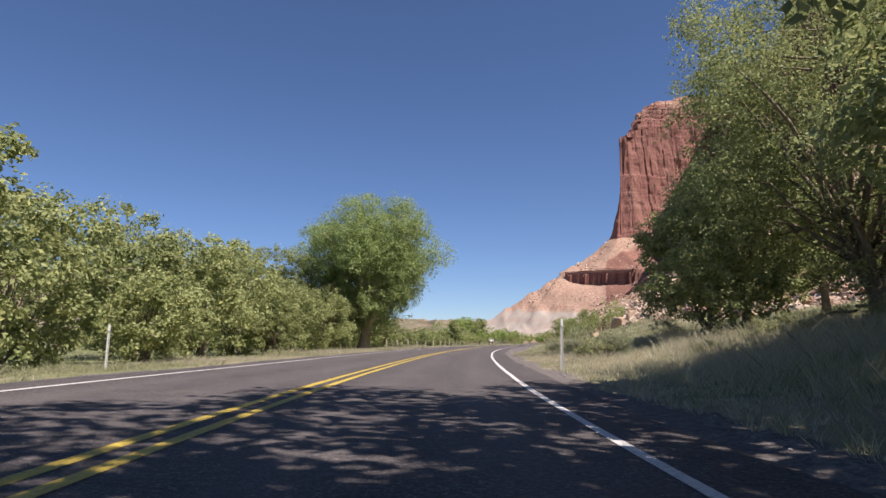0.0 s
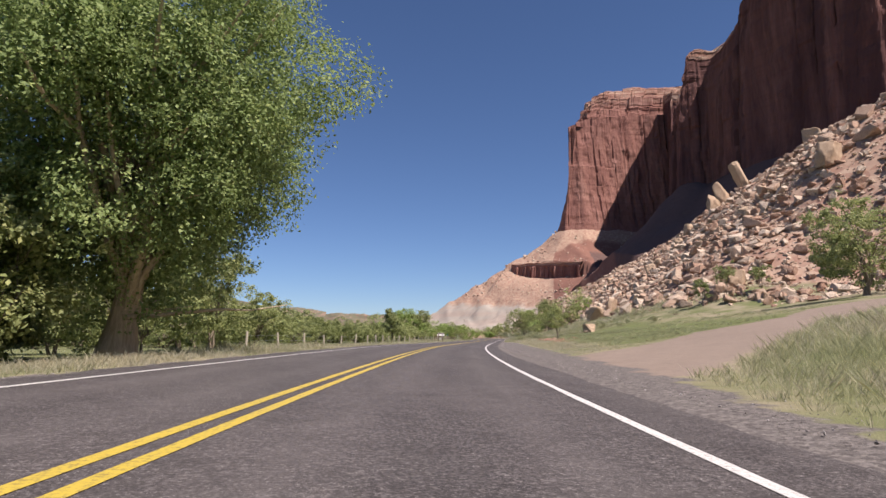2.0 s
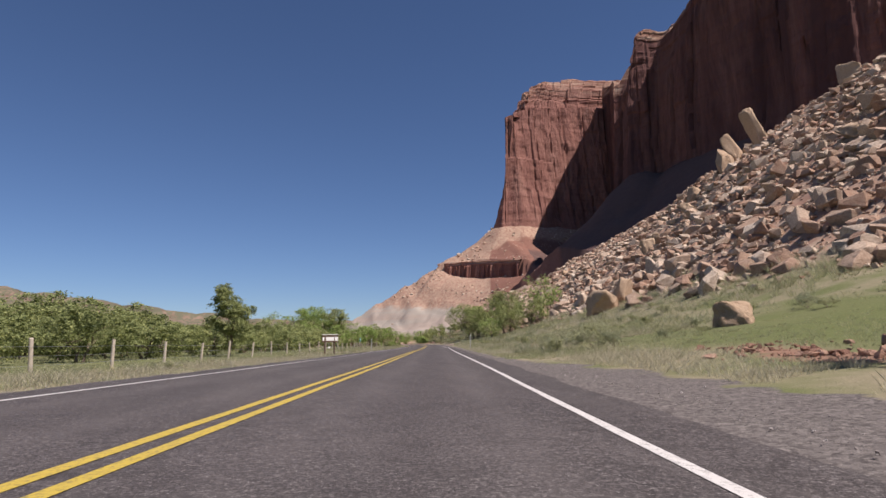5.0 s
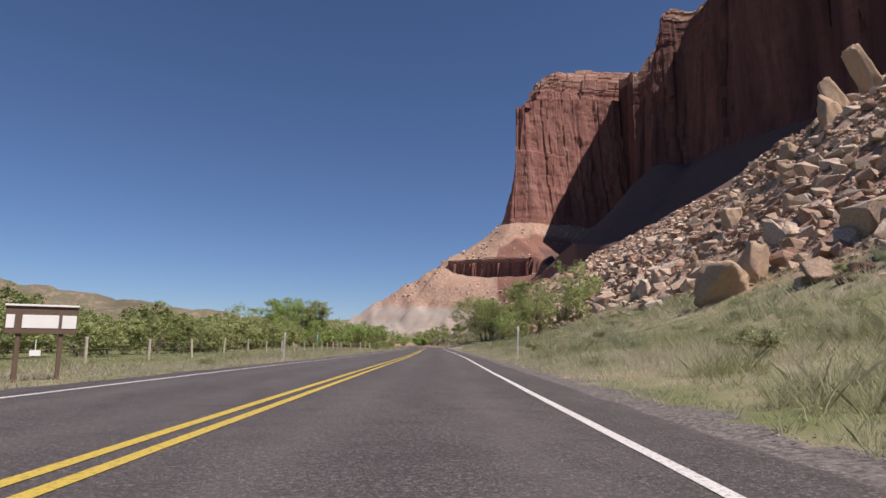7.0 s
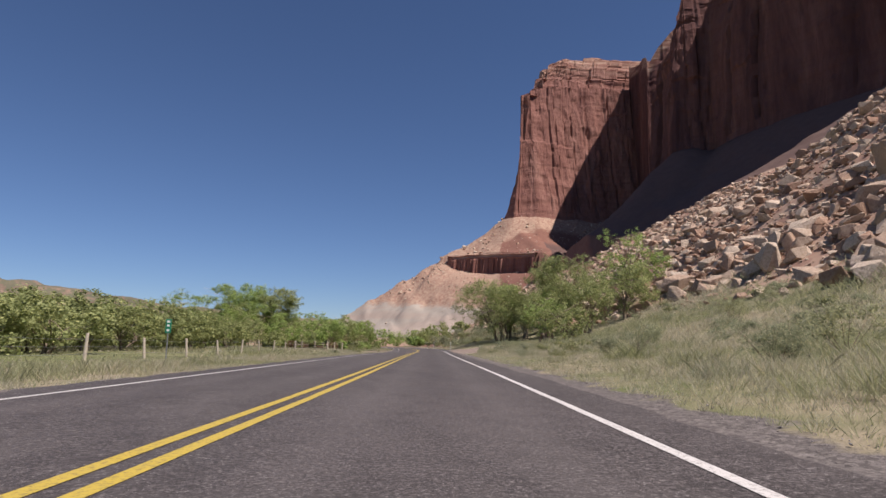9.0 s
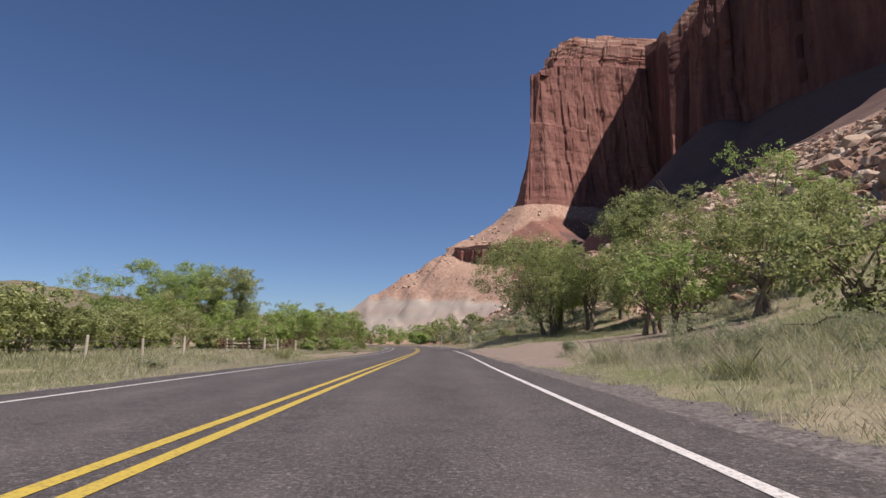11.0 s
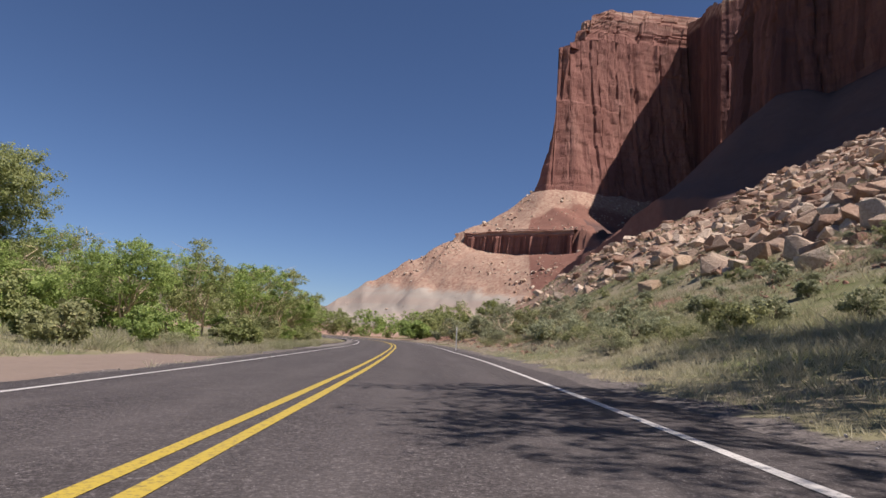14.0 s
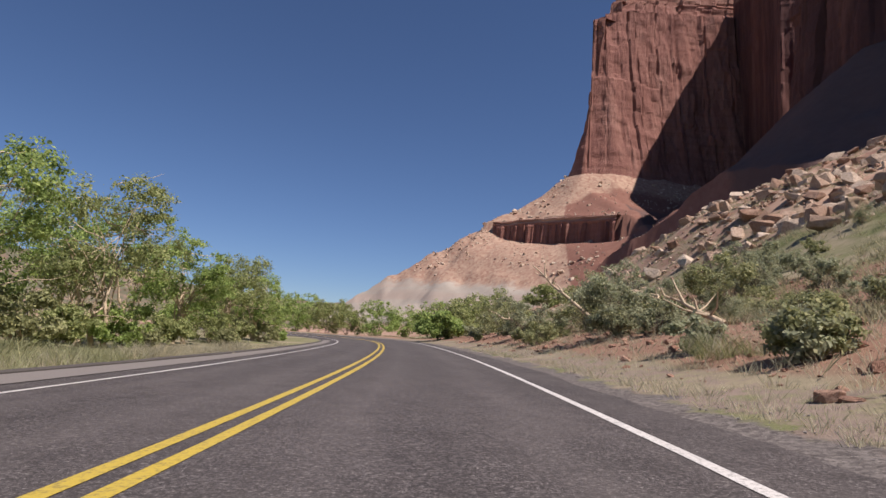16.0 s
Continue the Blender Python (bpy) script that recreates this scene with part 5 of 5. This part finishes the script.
SHRUB_LABELS = ("grey-green sage clump in dry grass", "yellow-green rabbitbrush clump on the verge")
count = 0
while count < 190:
    s_, lat = S0 + sg.uniform(15, 345), 6.8 + 24 * sg.random() ** 1.4
    if 44 < s_ - S0 < 128 and lat < 30 or 238 < s_ - S0 < 284 and lat < 16:
        continue
    if s_ - S0 > 290 and sg.random() < 0.3:
        lat = sg.uniform(7.5, 16)
    x, y, _ = on_road(s_, lat)
    k = sg.randrange(8)
    shrub(float(x), float(y), k, sg.uniform(0.6, 1.15) * (1.05 if s_ - S0 > 295 else 1), SHRUB_LABELS[k % 2])
    count += 1
for _ in range(26):
    x, y, _ = on_road(S0 + sg.uniform(60, 320), -sg.uniform(6.5, 10))
    k = sg.randrange(8)
    shrub(float(x), float(y), k, sg.uniform(0.35, 0.8), SHRUB_LABELS[k % 2])


# ---- roadside furniture ----
def delineator(s_, lat, label, tilt=0.0, tall=1.0):
    x, y, _ = on_road(s_, lat)
    ob = thing("delineator_post", (float(x), float(y), at_land(float(x), float(y), -0.05)), label, "marker post", "marker posts", -12)
    ob.rotation_euler[1] = radians(tilt)
    ob.scale = (0.72, 0.8, tall)
    bm = bmesh.new()
    # a U-channel: web and two flanges
    box(bm, 0, 0.012, 0.56, 0.055, 0.006, 1.12)
    for sx in (-0.03, 0.03):
        box(bm, sx, 0, 0.56, 0.008, 0.03, 1.12)
        box(bm, sx * 1.35, -0.014, 0.56, 0.02, 0.005, 1.12)
    part("channel", bm, ob, mat=POST_PAINT)
    bm = bmesh.new()
    box(bm, 0, -0.022, 1.05, 0.075, 0.006, 0.16, 0.002)
    part("reflector", bm, ob, "small pale reflector plate", mat=WHITE_BOARD)
    bm = bmesh.new()
    for k in range(4):
        bmesh.ops.create_cone(bm, segments=8, radius1=0.006, radius2=0.006, depth=0.008, cap_ends=True, matrix=Matrix.Translation((0, -0.004, 0.2 + 0.25 * k)) @ Matrix.Rotation(radians(90), 4, "X"))
    part("bolt", bm, ob, mat=STEEL)


delineator(S0 + 17.2, 4.85, "galvanised steel marker post in dry grass", 1.5, 1.3)
delineator(S0 + 16.0, -7.2, "pale steel marker post beside the thicket", 1, 1.1)
delineator(S0 + 169.0, -5.3, "pale steel marker post in the grassy verge", 1, 1.2)
delineator(S0 + 168.2, 5.35, "galvanised steel marker post on the grassy verge", 1, 1.35)
delineator(S0 + 267.4, 4.6, "galvanised steel marker post at the pullout's edge", -2, 1.1)
delineator(S0 + 311.0, 3.95, "galvanised steel marker post on the verge", -1, 1.4)

fence = thing("fence", (0, 0, 0), "wire fence with pale weathered wooden posts", "fence")
fs = random.Random(8)
tops = []
POST_MESH = []
for k in range(5):
    bm = bmesh.new()
    bmesh.ops.create_cone(bm, segments=9, radius1=0.085, radius2=0.075, depth=1.6, cap_ends=True, matrix=Matrix.Translation((0, 0, 0.5)))
    for v in bm.verts:
        v.co.x += 0.02 * math.sin(v.co.z * 3 + k) + fs.uniform(-0.008, 0.008)
        v.co.z += fs.uniform(-0.03, 0.05) if v.co.z > 1 else 0
    bmesh.ops.bevel(bm, geom=[e for e in bm.edges if min(v.co.z for v in e.verts) > 1.1], offset=0.012, segments=1, affect="EDGES")
    me = bpy.data.meshes.new("post")
    bm.to_mesh(me)
    bm.free()
    me.materials.append(POST_WOOD)
    POST_MESH.append(me)
for k in range(29):
    s_ = S0 + 80.9 + 6.3 * k
    lat = float(np.interp(s_ - S0, [84, 120, 150, 175, 230, 262], [-12.6, -12.8, -14.3, -14.5, -15.0, -16.0]))
    x, y, _ = on_road(s_, lat)
    x, y = float(x), float(y)
    z = at_land(x, y)
    p = new("post", POST_MESH[k % 5])
    p.parent = fence
    p.matrix_basis = pose(x, y, z, fs.gauss(0, 2), fs.gauss(0, 2.5), fs.uniform(0, 360)) @ Matrix.Diagonal((1, 1, fs.uniform(0.88, 1.06), 1))
    tops.append((x, y, z))
for hgt in (0.35, 0.7, 1.05):
    line = []
    for (x0, y0, z0), (x1, y1, z1) in zip(tops[:-1], tops[1:]):
        for q in (0, 0.5):
            line.append((x0 + (x1 - x0) * q + 0.085, y0 + (y1 - y0) * q, z0 + (z1 - z0) * q + hgt - 0.03 * (q > 0)))
    part("wire", np_mesh("wire", *tube(line, np.full(len(line), 0.006), 4), STEEL), fence, "thin steel fence wire")


def notice_board(x, y, rz):
    ob = thing("notice_board", (x, y, at_land(x, y)), "dark brown wooden road sign with white panels", "sign", rz=rz)
    for sx in (-0.6, 0.55):
        bm = bmesh.new()
        box(bm, sx, 0.05, 0.8, 0.13, 0.13, 1.7, 0.012)
        part("post", bm, ob, mat=DARK_WOOD)
    bm = bmesh.new()
    box(bm, 0, -0.03, 1.36, 1.95, 0.05, 0.62, 0.008)
    part("board", bm, ob, mat=DARK_WOOD)
    bm = bmesh.new()
    box(bm, 0, -0.04, 1.695, 2.0, 0.11, 0.045, 0.006)
    part("cap_strip", bm, ob, "pale top strip", WHITE_BOARD)
    for cx, w in ((-0.83, 0.22), (-0.03, 0.98), (0.75, 0.40)):
        bm = bmesh.new()
        box(bm, cx, -0.06, 1.33, w, 0.012, 0.30, 0.003)
        part("panel", bm, ob, "blank white panel", WHITE_BOARD)
    bm = bmesh.new()
    box(bm, -0.1, -0.0, 0.62, 0.3, 0.012, 0.13, 0.003)
    box(bm, -0.1, 0.02, 0.78, 0.02, 0.02, 0.3)
    part("tag", bm, ob, "small hanging white tag", WHITE_BOARD)


notice_board(19.6, 153.6, 14)
bpy.data.objects["notice_board"].scale = (0.72, 1, 1)


def mile_marker(s_, lat):
    x, y, _ = on_road(s_, lat)
    ob = thing("mile_marker", (float(x), float(y), at_land(float(x), float(y))), "narrow green mile marker on a steel post", "sign", rz=-14)
    bm = bmesh.new()
    box(bm, 0, 0, 0.95, 0.05, 0.03, 2.0)
    part("post", bm, ob, mat=STEEL)
    bm = bmesh.new()
    box(bm, 0, -0.022, 1.72, 0.28, 0.008, 0.66, 0.003)
    part("plate", bm, ob, mat=GREEN_SIGN)
    for cz, w in ((1.93, 0.14), (1.74, 0.12), (1.52, 0.12)):
        bm = bmesh.new()
        box(bm, 0, -0.029, cz, w, 0.004, 0.10)
        part("bar", bm, ob, "white bar", WHITE_BOARD)


mile_marker(S0 + 207, -11.0)


def corral_fence():
    pts = [(41.0, 266.8), (39.4, 271.2), (37.6, 276.4), (36.6, 280.6)]
    ob = thing("corral_fence", (41.0, 266.8, at_land(41.0, 266.8)), "weathered wooden rail fence beside an old wagon", "fence")
    for x, y in pts:
        bm = bmesh.new()
        bmesh.ops.create_cone(bm, segments=10, radius1=0.13, radius2=0.11, depth=1.9, cap_ends=True, matrix=Matrix.Translation((x - 41.0, y - 266.8, 0.5)))
        part("post", bm, ob, mat=POST_WOOD)
    for (x0, y0), (x1, y1) in zip(pts[:-1], pts[1:]):
        for z in (0.45, 0.8, 1.15):
            v, f = tube([(x0 - 41.0, y0 - 266.8, z), ((x0 + x1) / 2 - 41.0, (y0 + y1) / 2 - 266.8, z - 0.03), (x1 - 41.0, y1 - 266.8, z + 0.02)], [0.055, 0.06, 0.05], 7)
            part("rail", np_mesh("rail", v, f, DARK_WOOD, True), ob)
    for x, y, m in ((42.1, 267.9, 3), (43.8, 273.1, 1), (42.3, 295.5, 0), (43.0, 307.4, 1), (51.3, 331.0, 2)):
        p = new("fence_post", POST_MESH[m])
        p.matrix_basis = pose(x, y, at_land(x, y), 2, -1, 40) @ Matrix.Diagonal((1.15, 1.15, 1.02, 1))
        tagged(p, "pale weathered wooden post standing in grass", "post", "single posts")


corral_fence()


def wheel(parent, x, y, r, spokes, name="wheel"):
    pts = [(math.cos(a) * r, 0, math.sin(a) * r) for a in np.linspace(0, 2 * math.pi, 29)]
    ob = part(name, np_mesh(name, *tube(pts, [0.035] * 29, 6), RUST, True), parent)
    ob.location = (x, y, r)
    part("hub", np_mesh("hub", *tube([(0, -0.1, 0), (0, 0, 0), (0, 0.1, 0)], [0.07] * 3, 8), RUST, True), ob)
    for k in range(spokes):
        a = 2 * math.pi * k / spokes
        part("spoke", np_mesh("spoke", *tube([(0, 0, 0), (math.cos(a) * r * 0.5, 0, math.sin(a) * r * 0.5), (math.cos(a) * r, 0, math.sin(a) * r)], [0.02] * 3, 5), RUST, True), ob)
    return ob


RUST = plain_material("rusty_iron", (0.10, 0.05, 0.035), (0.2, 0.11, 0.07), 0.85, 0.3, 25)


def old_wagon(x, y, rz, size):
    ob = thing("farm_wagon", (x, y, at_land(x, y)), "old rusty horse-drawn farm implement with spoked wheels", "farm wagon", "old wagons", rz)
    ob.scale = (size, size, size)
    for wx, wy, r, n in ((-0.95, -0.55, 0.55, 12), (-0.95, 0.55, 0.55, 12), (0.95, -0.45, 0.36, 10), (0.95, 0.45, 0.36, 10)):
        wheel(ob, wx, wy, r, n)
    for name, c, d, m in (("axle", (-0.95, 0, 0.55), (0.08, 1.2, 0.08), RUST), ("axle", (0.95, 0, 0.36), (0.07, 1.0, 0.07), RUST), ("beam", (0.1, -0.18, 0.62), (2.5, 0.09, 0.13), POST_WOOD), ("beam", (0.1, 0.18, 0.62), (2.5, 0.09, 0.13), POST_WOOD),
                          ("deck", (-0.65, 0, 0.74), (1.1, 0.8, 0.05), DARK_WOOD), ("seat", (-1.2, 0, 1.12), (0.4, 0.42, 0.05), RUST), ("seat_stem", (-1.15, 0, 0.92), (0.05, 0.05, 0.4), RUST)):
        bm = bmesh.new()
        box(bm, *c, *d, 0.012)
        part(name, bm, ob, mat=m)


old_wagon(41.9, 280.3, 172, 1.2)
old_wagon(37.2, 282.6, 10, 1.25)


# fallen limbs and dead wood beside the bend
def dead_limb(x, y, rz, ln, seed, label, lift=0.8):
    g = np.random.default_rng(seed)
    q = np.linspace(0, 1, 8)[:, None]
    main = q * [ln, 0, lift] + g.normal(0, 0.09 * ln / 3, (8, 3)) * q
    ob = thing("dead_branch", (x, y, at_land(x, y, 0.05)), label, "dead wood", "dead branches", rz)
    part("limb", np_mesh("limb", *tube(main, 0.11 * (1.05 - 0.8 * q[:, 0]), 7), BARK_PALE, True), ob)
    for k in range(6):
        st = main[g.integers(2, 7)]
        e = st + g.normal(0, 0.5, 3) * [1, 1, 0.5] + [0.6, 0, 0.55]
        part("twig", np_mesh("twig", *tube([st, (st + e) / 2 + g.normal(0, 0.08, 3), e], [0.045, 0.03, 0.01], 5), BARK_PALE, True), ob)


dead_limb(76.5, 327, 120, 4.2, 1, "pale dead branch leaning out of brush", 3.0)
dead_limb(78.0, 325, 60, 3.6, 2, "dark broken branch lying in brush", 1.6)
dead_limb(75.0, 316.5, 100, 2.2, 3, "short pale dead stick on red soil", 0.9)
dead_limb(79.0, 340, 150, 3.6, 4, "grey fallen branch beside the bend", 0.7)
for k, (x, y, h, r) in enumerate(((74.5, 322, 2.2, 1.5), (77, 330, 3.0, 1.9), (75.5, 336, 2.4, 1.7), (79, 322, 2.4, 1.6), (80.5, 333, 3.4, 2.0), (77.5, 345, 2.6, 2.0), (83, 341, 3.6, 2.3), (79.5, 354, 2.6, 2.0), (85, 328, 2.8, 1.8))):
    tree(x, y, "grey-green twiggy brush on the bank", (SAGE, BRUSH)[k % 2], seed=210 + k, h=h, r=r, clear=0.05, trunk_r=0.08, n=6500, leaf=0.11, blobs=26, stems=5, bare=8, group="bank brush", name="bush")


# low kerb and pale gutter strip on the inside of the bend
def kerb():
    s = np.arange(S0 + 307, S0 + 372, 0.6)
    lat = np.interp(s - S0, [296, 312, 330, 372], [-6.6, -5.5, -5.1, -4.9])
    prof = [(0.02, -0.25), (0.0, 0.07), (-0.03, 0.10), (-0.13, 0.10), (-0.17, 0.06), (-0.19, -0.25)]
    rows = []
    for dl, dz in prof:
        x, y, z = on_road(s, lat + dl + 0.03 * fbm(s, s * 0, 51, 3, 0.3))
        rows.append(np.stack([x, y, z + dz - 0.12 * (1 - smooth(312, 318, s - S0)) + 0.015 * fbm(s, s * 0 + 3, 52, 3, 0.6)], -1))
    v = np.stack(rows, 1).reshape(-1, 3)
    tagged(new("kerb", np_mesh("kerb", v, grid_faces(len(s), len(prof)), KERB, False)), "low dark asphalt kerb along the bend", "kerb", kind="structure")
    x0, y0, z0 = on_road(s, lat)
    z0 = z0 - 0.16 * (1 - smooth(307, 315, s - S0))
    x1, y1, z1 = on_road(s, np.full_like(s, -4.3))
    v = np.stack([np.stack([x1, y1, z1 + 0.012], -1), np.stack([(x0 + x1) / 2, (y0 + y1) / 2, (z0 + z1) / 2 + 0.02], -1), np.stack([x0, y0, z0 + 0.035], -1)], 1).reshape(-1, 3)
    tagged(new("gutter", np_mesh("gutter", v, grid_faces(len(s), 3), GUTTER, True)), "pale gritty gutter strip beside the kerb", "gutter", kind="structure")


KERB = plain_material("kerb_asphalt", (0.05, 0.045, 0.042), (0.10, 0.09, 0.085), 0.9, scale=12, bump=0.02)
GUTTER = plain_material("gutter_grit", (0.13, 0.117, 0.108), (0.23, 0.208, 0.193), 0.95, scale=22, bump=0.01)
kerb()

# loose stones on the gravel shoulders
pg = np.random.default_rng(33)
ps_ = S0 + pg.uniform(2, 345, 13000)
pl_ = np.where(pg.random(13000) < 0.75, 4.45 + np.abs(pg.normal(0, 0.55, 13000)), -4.7 - np.abs(pg.normal(0, 0.3, 13000)))
px_, py_, _ = on_road(ps_, pl_)
psize = np.clip(0.008 * pg.pareto(2.2, 13000) + 0.011, 0, 0.04)
PEBBLE = rock_material("shoulder_stone", (0.10, 0.085, 0.08), (0.24, 0.21, 0.195), (0.42, 0.385, 0.36), 12.0)
tagged(new("shoulder_stones", scatter_mesh("shoulder_stones", ROCKS_RAW[:4], px_, py_, land(px_, py_) + psize * 0.2, psize, 14, PEBBLE)), "loose grey and tan stones along the gravel shoulder", "gravel", kind="stuff")

# broken red soil on the cut bank
cg = np.random.default_rng(77)
cx, cy = cg.uniform(66, 100, 20000), cg.uniform(284, 352, 20000)
cz, _, cD, _, _ = land(cx, cy, True)
lip_s, lip_l = cg.uniform(90, 120, 900), 9.6 + cg.normal(0, 0.55, 900)
worn = fbm(lip_s, lip_l, 17, 3, 0.25) > -0.12
lip_s, lip_l = lip_s[worn], lip_l[worn]
lx, ly, _ = on_road(S0 + lip_s, lip_l + 0.9 * fbm(lip_s, lip_s * 0, 15, 3, 0.2))
ok = (cD > 5.8) & (cD < 24) & (cg.random(len(cx)) < 0.55 * smooth(-0.15, 0.35, fbm(cx, cy, 88, 3, 0.16)) + 0.12)
cx, cy, cz = np.concatenate([cx[ok], lx]), np.concatenate([cy[ok], ly]), np.concatenate([cz[ok], land(lx, ly)])
csize = np.clip(0.05 * cg.pareto(1.7, len(cx)) + 0.05, 0, 0.3)
CLOD = rock_material("red_clod", (0.16, 0.08, 0.058), (0.285, 0.155, 0.11), (0.4, 0.26, 0.19), 3.0)
tagged(new("soil_clods", scatter_mesh("soil_clods", ROCKS_RAW, cx, cy, cz + csize * 0.1, csize, 12, CLOD)), "broken red earth and small stones on the cut bank", "soil", kind="stuff")


# tall green clumps on the verge
def clump(x, y, h, r, label, mat, seed):
    g = np.random.default_rng(seed)
    n = int(40 * r * r) + 16
    a, q = g.uniform(0, 6.28, n), r * np.sqrt(g.random(n))
    ob = thing("grass_clump", (x, y, at_land(x, y)), label, "grass clump", "verge clumps", g.uniform(0, 360))
    hh = 0.85 * h * (1.05 - 0.55 * (q / r) ** 2) * g.uniform(0.75, 1.1, n)
    for nm, m, k in (("tuft", mat, slice(0, n)), ("seed_head", GRASS_DRY, slice(0, n // 4))):
        xx, yy = np.cos(a[k]) * q[k], np.sin(a[k]) * q[k]
        part(nm, np_mesh(nm, *blades(g, xx, yy, land(xx + x, yy + y) - at_land(x, y), hh[k] * (1.1 if nm == "seed_head" else 1), np.full(len(xx), 0.2), 22, 0.0035), m), ob)


CLUMP_LABELS = ("tall green grassy clump on the dry verge", "yellow-green rabbitbrush clump among dry grass", "grey-green bunch of grass on the verge")
vg = random.Random(58)
for s_, lat, h, r in ((170.6, 8.8, 0.75, 0.8), (174.5, 10.0, 0.8, 0.9), (178.5, 8.8, 0.6, 0.8), (185.0, 9.5, 1.0, 1.1), (150.0, 12.0, 0.9, 1.3), (143.0, 9.0, 0.85, 1.1), (156.0, 13.5, 1.0, 1.3), (192, 8.0, 0.7, 0.9), (36, 8.0, 0.9, 1.0), (40, 11, 1.0, 1.4), (31, 9.5, 0.9, 1.2), (199, 8.4, 0.6, 0.7), (309, 7.4, 0.8, 0.9), (313.5, 6.6, 0.75, 0.7), (305, 7.8, 0.6, 0.8), (320, 7.2, 0.7, 0.8)):
    x, y, _ = on_road(S0 + s_, lat)
    k = vg.randrange(3)
    clump(float(x), float(y), h, r, CLUMP_LABELS[k], (GRASS_GREEN, BRUSH, GRASS_GREEN)[k], int(s_ * 10))
for k in range(60):
    s_, lat = vg.uniform(128, 232), 6.2 + 16 * vg.random() ** 1.5
    x, y, _ = on_road(S0 + s_, lat)
    clump(float(x), float(y), vg.uniform(0.35, 0.75), vg.uniform(0.4, 0.9), CLUMP_LABELS[k % 3], (GRASS_GREEN, BRUSH, SAGE)[k % 3], 900 + k)
for k in range(26):
    s_, lat = vg.uniform(292, 345), -vg.uniform(5.8, 11.5)
    x, y, _ = on_road(S0 + s_, lat)
    clump(float(x), float(y), vg.uniform(0.4, 0.8), vg.uniform(0.6, 1.2), "tall straw-coloured grass beside the road", (GRASS_DRY, GRASS_GREEN)[k % 3 == 2], 1200 + k)
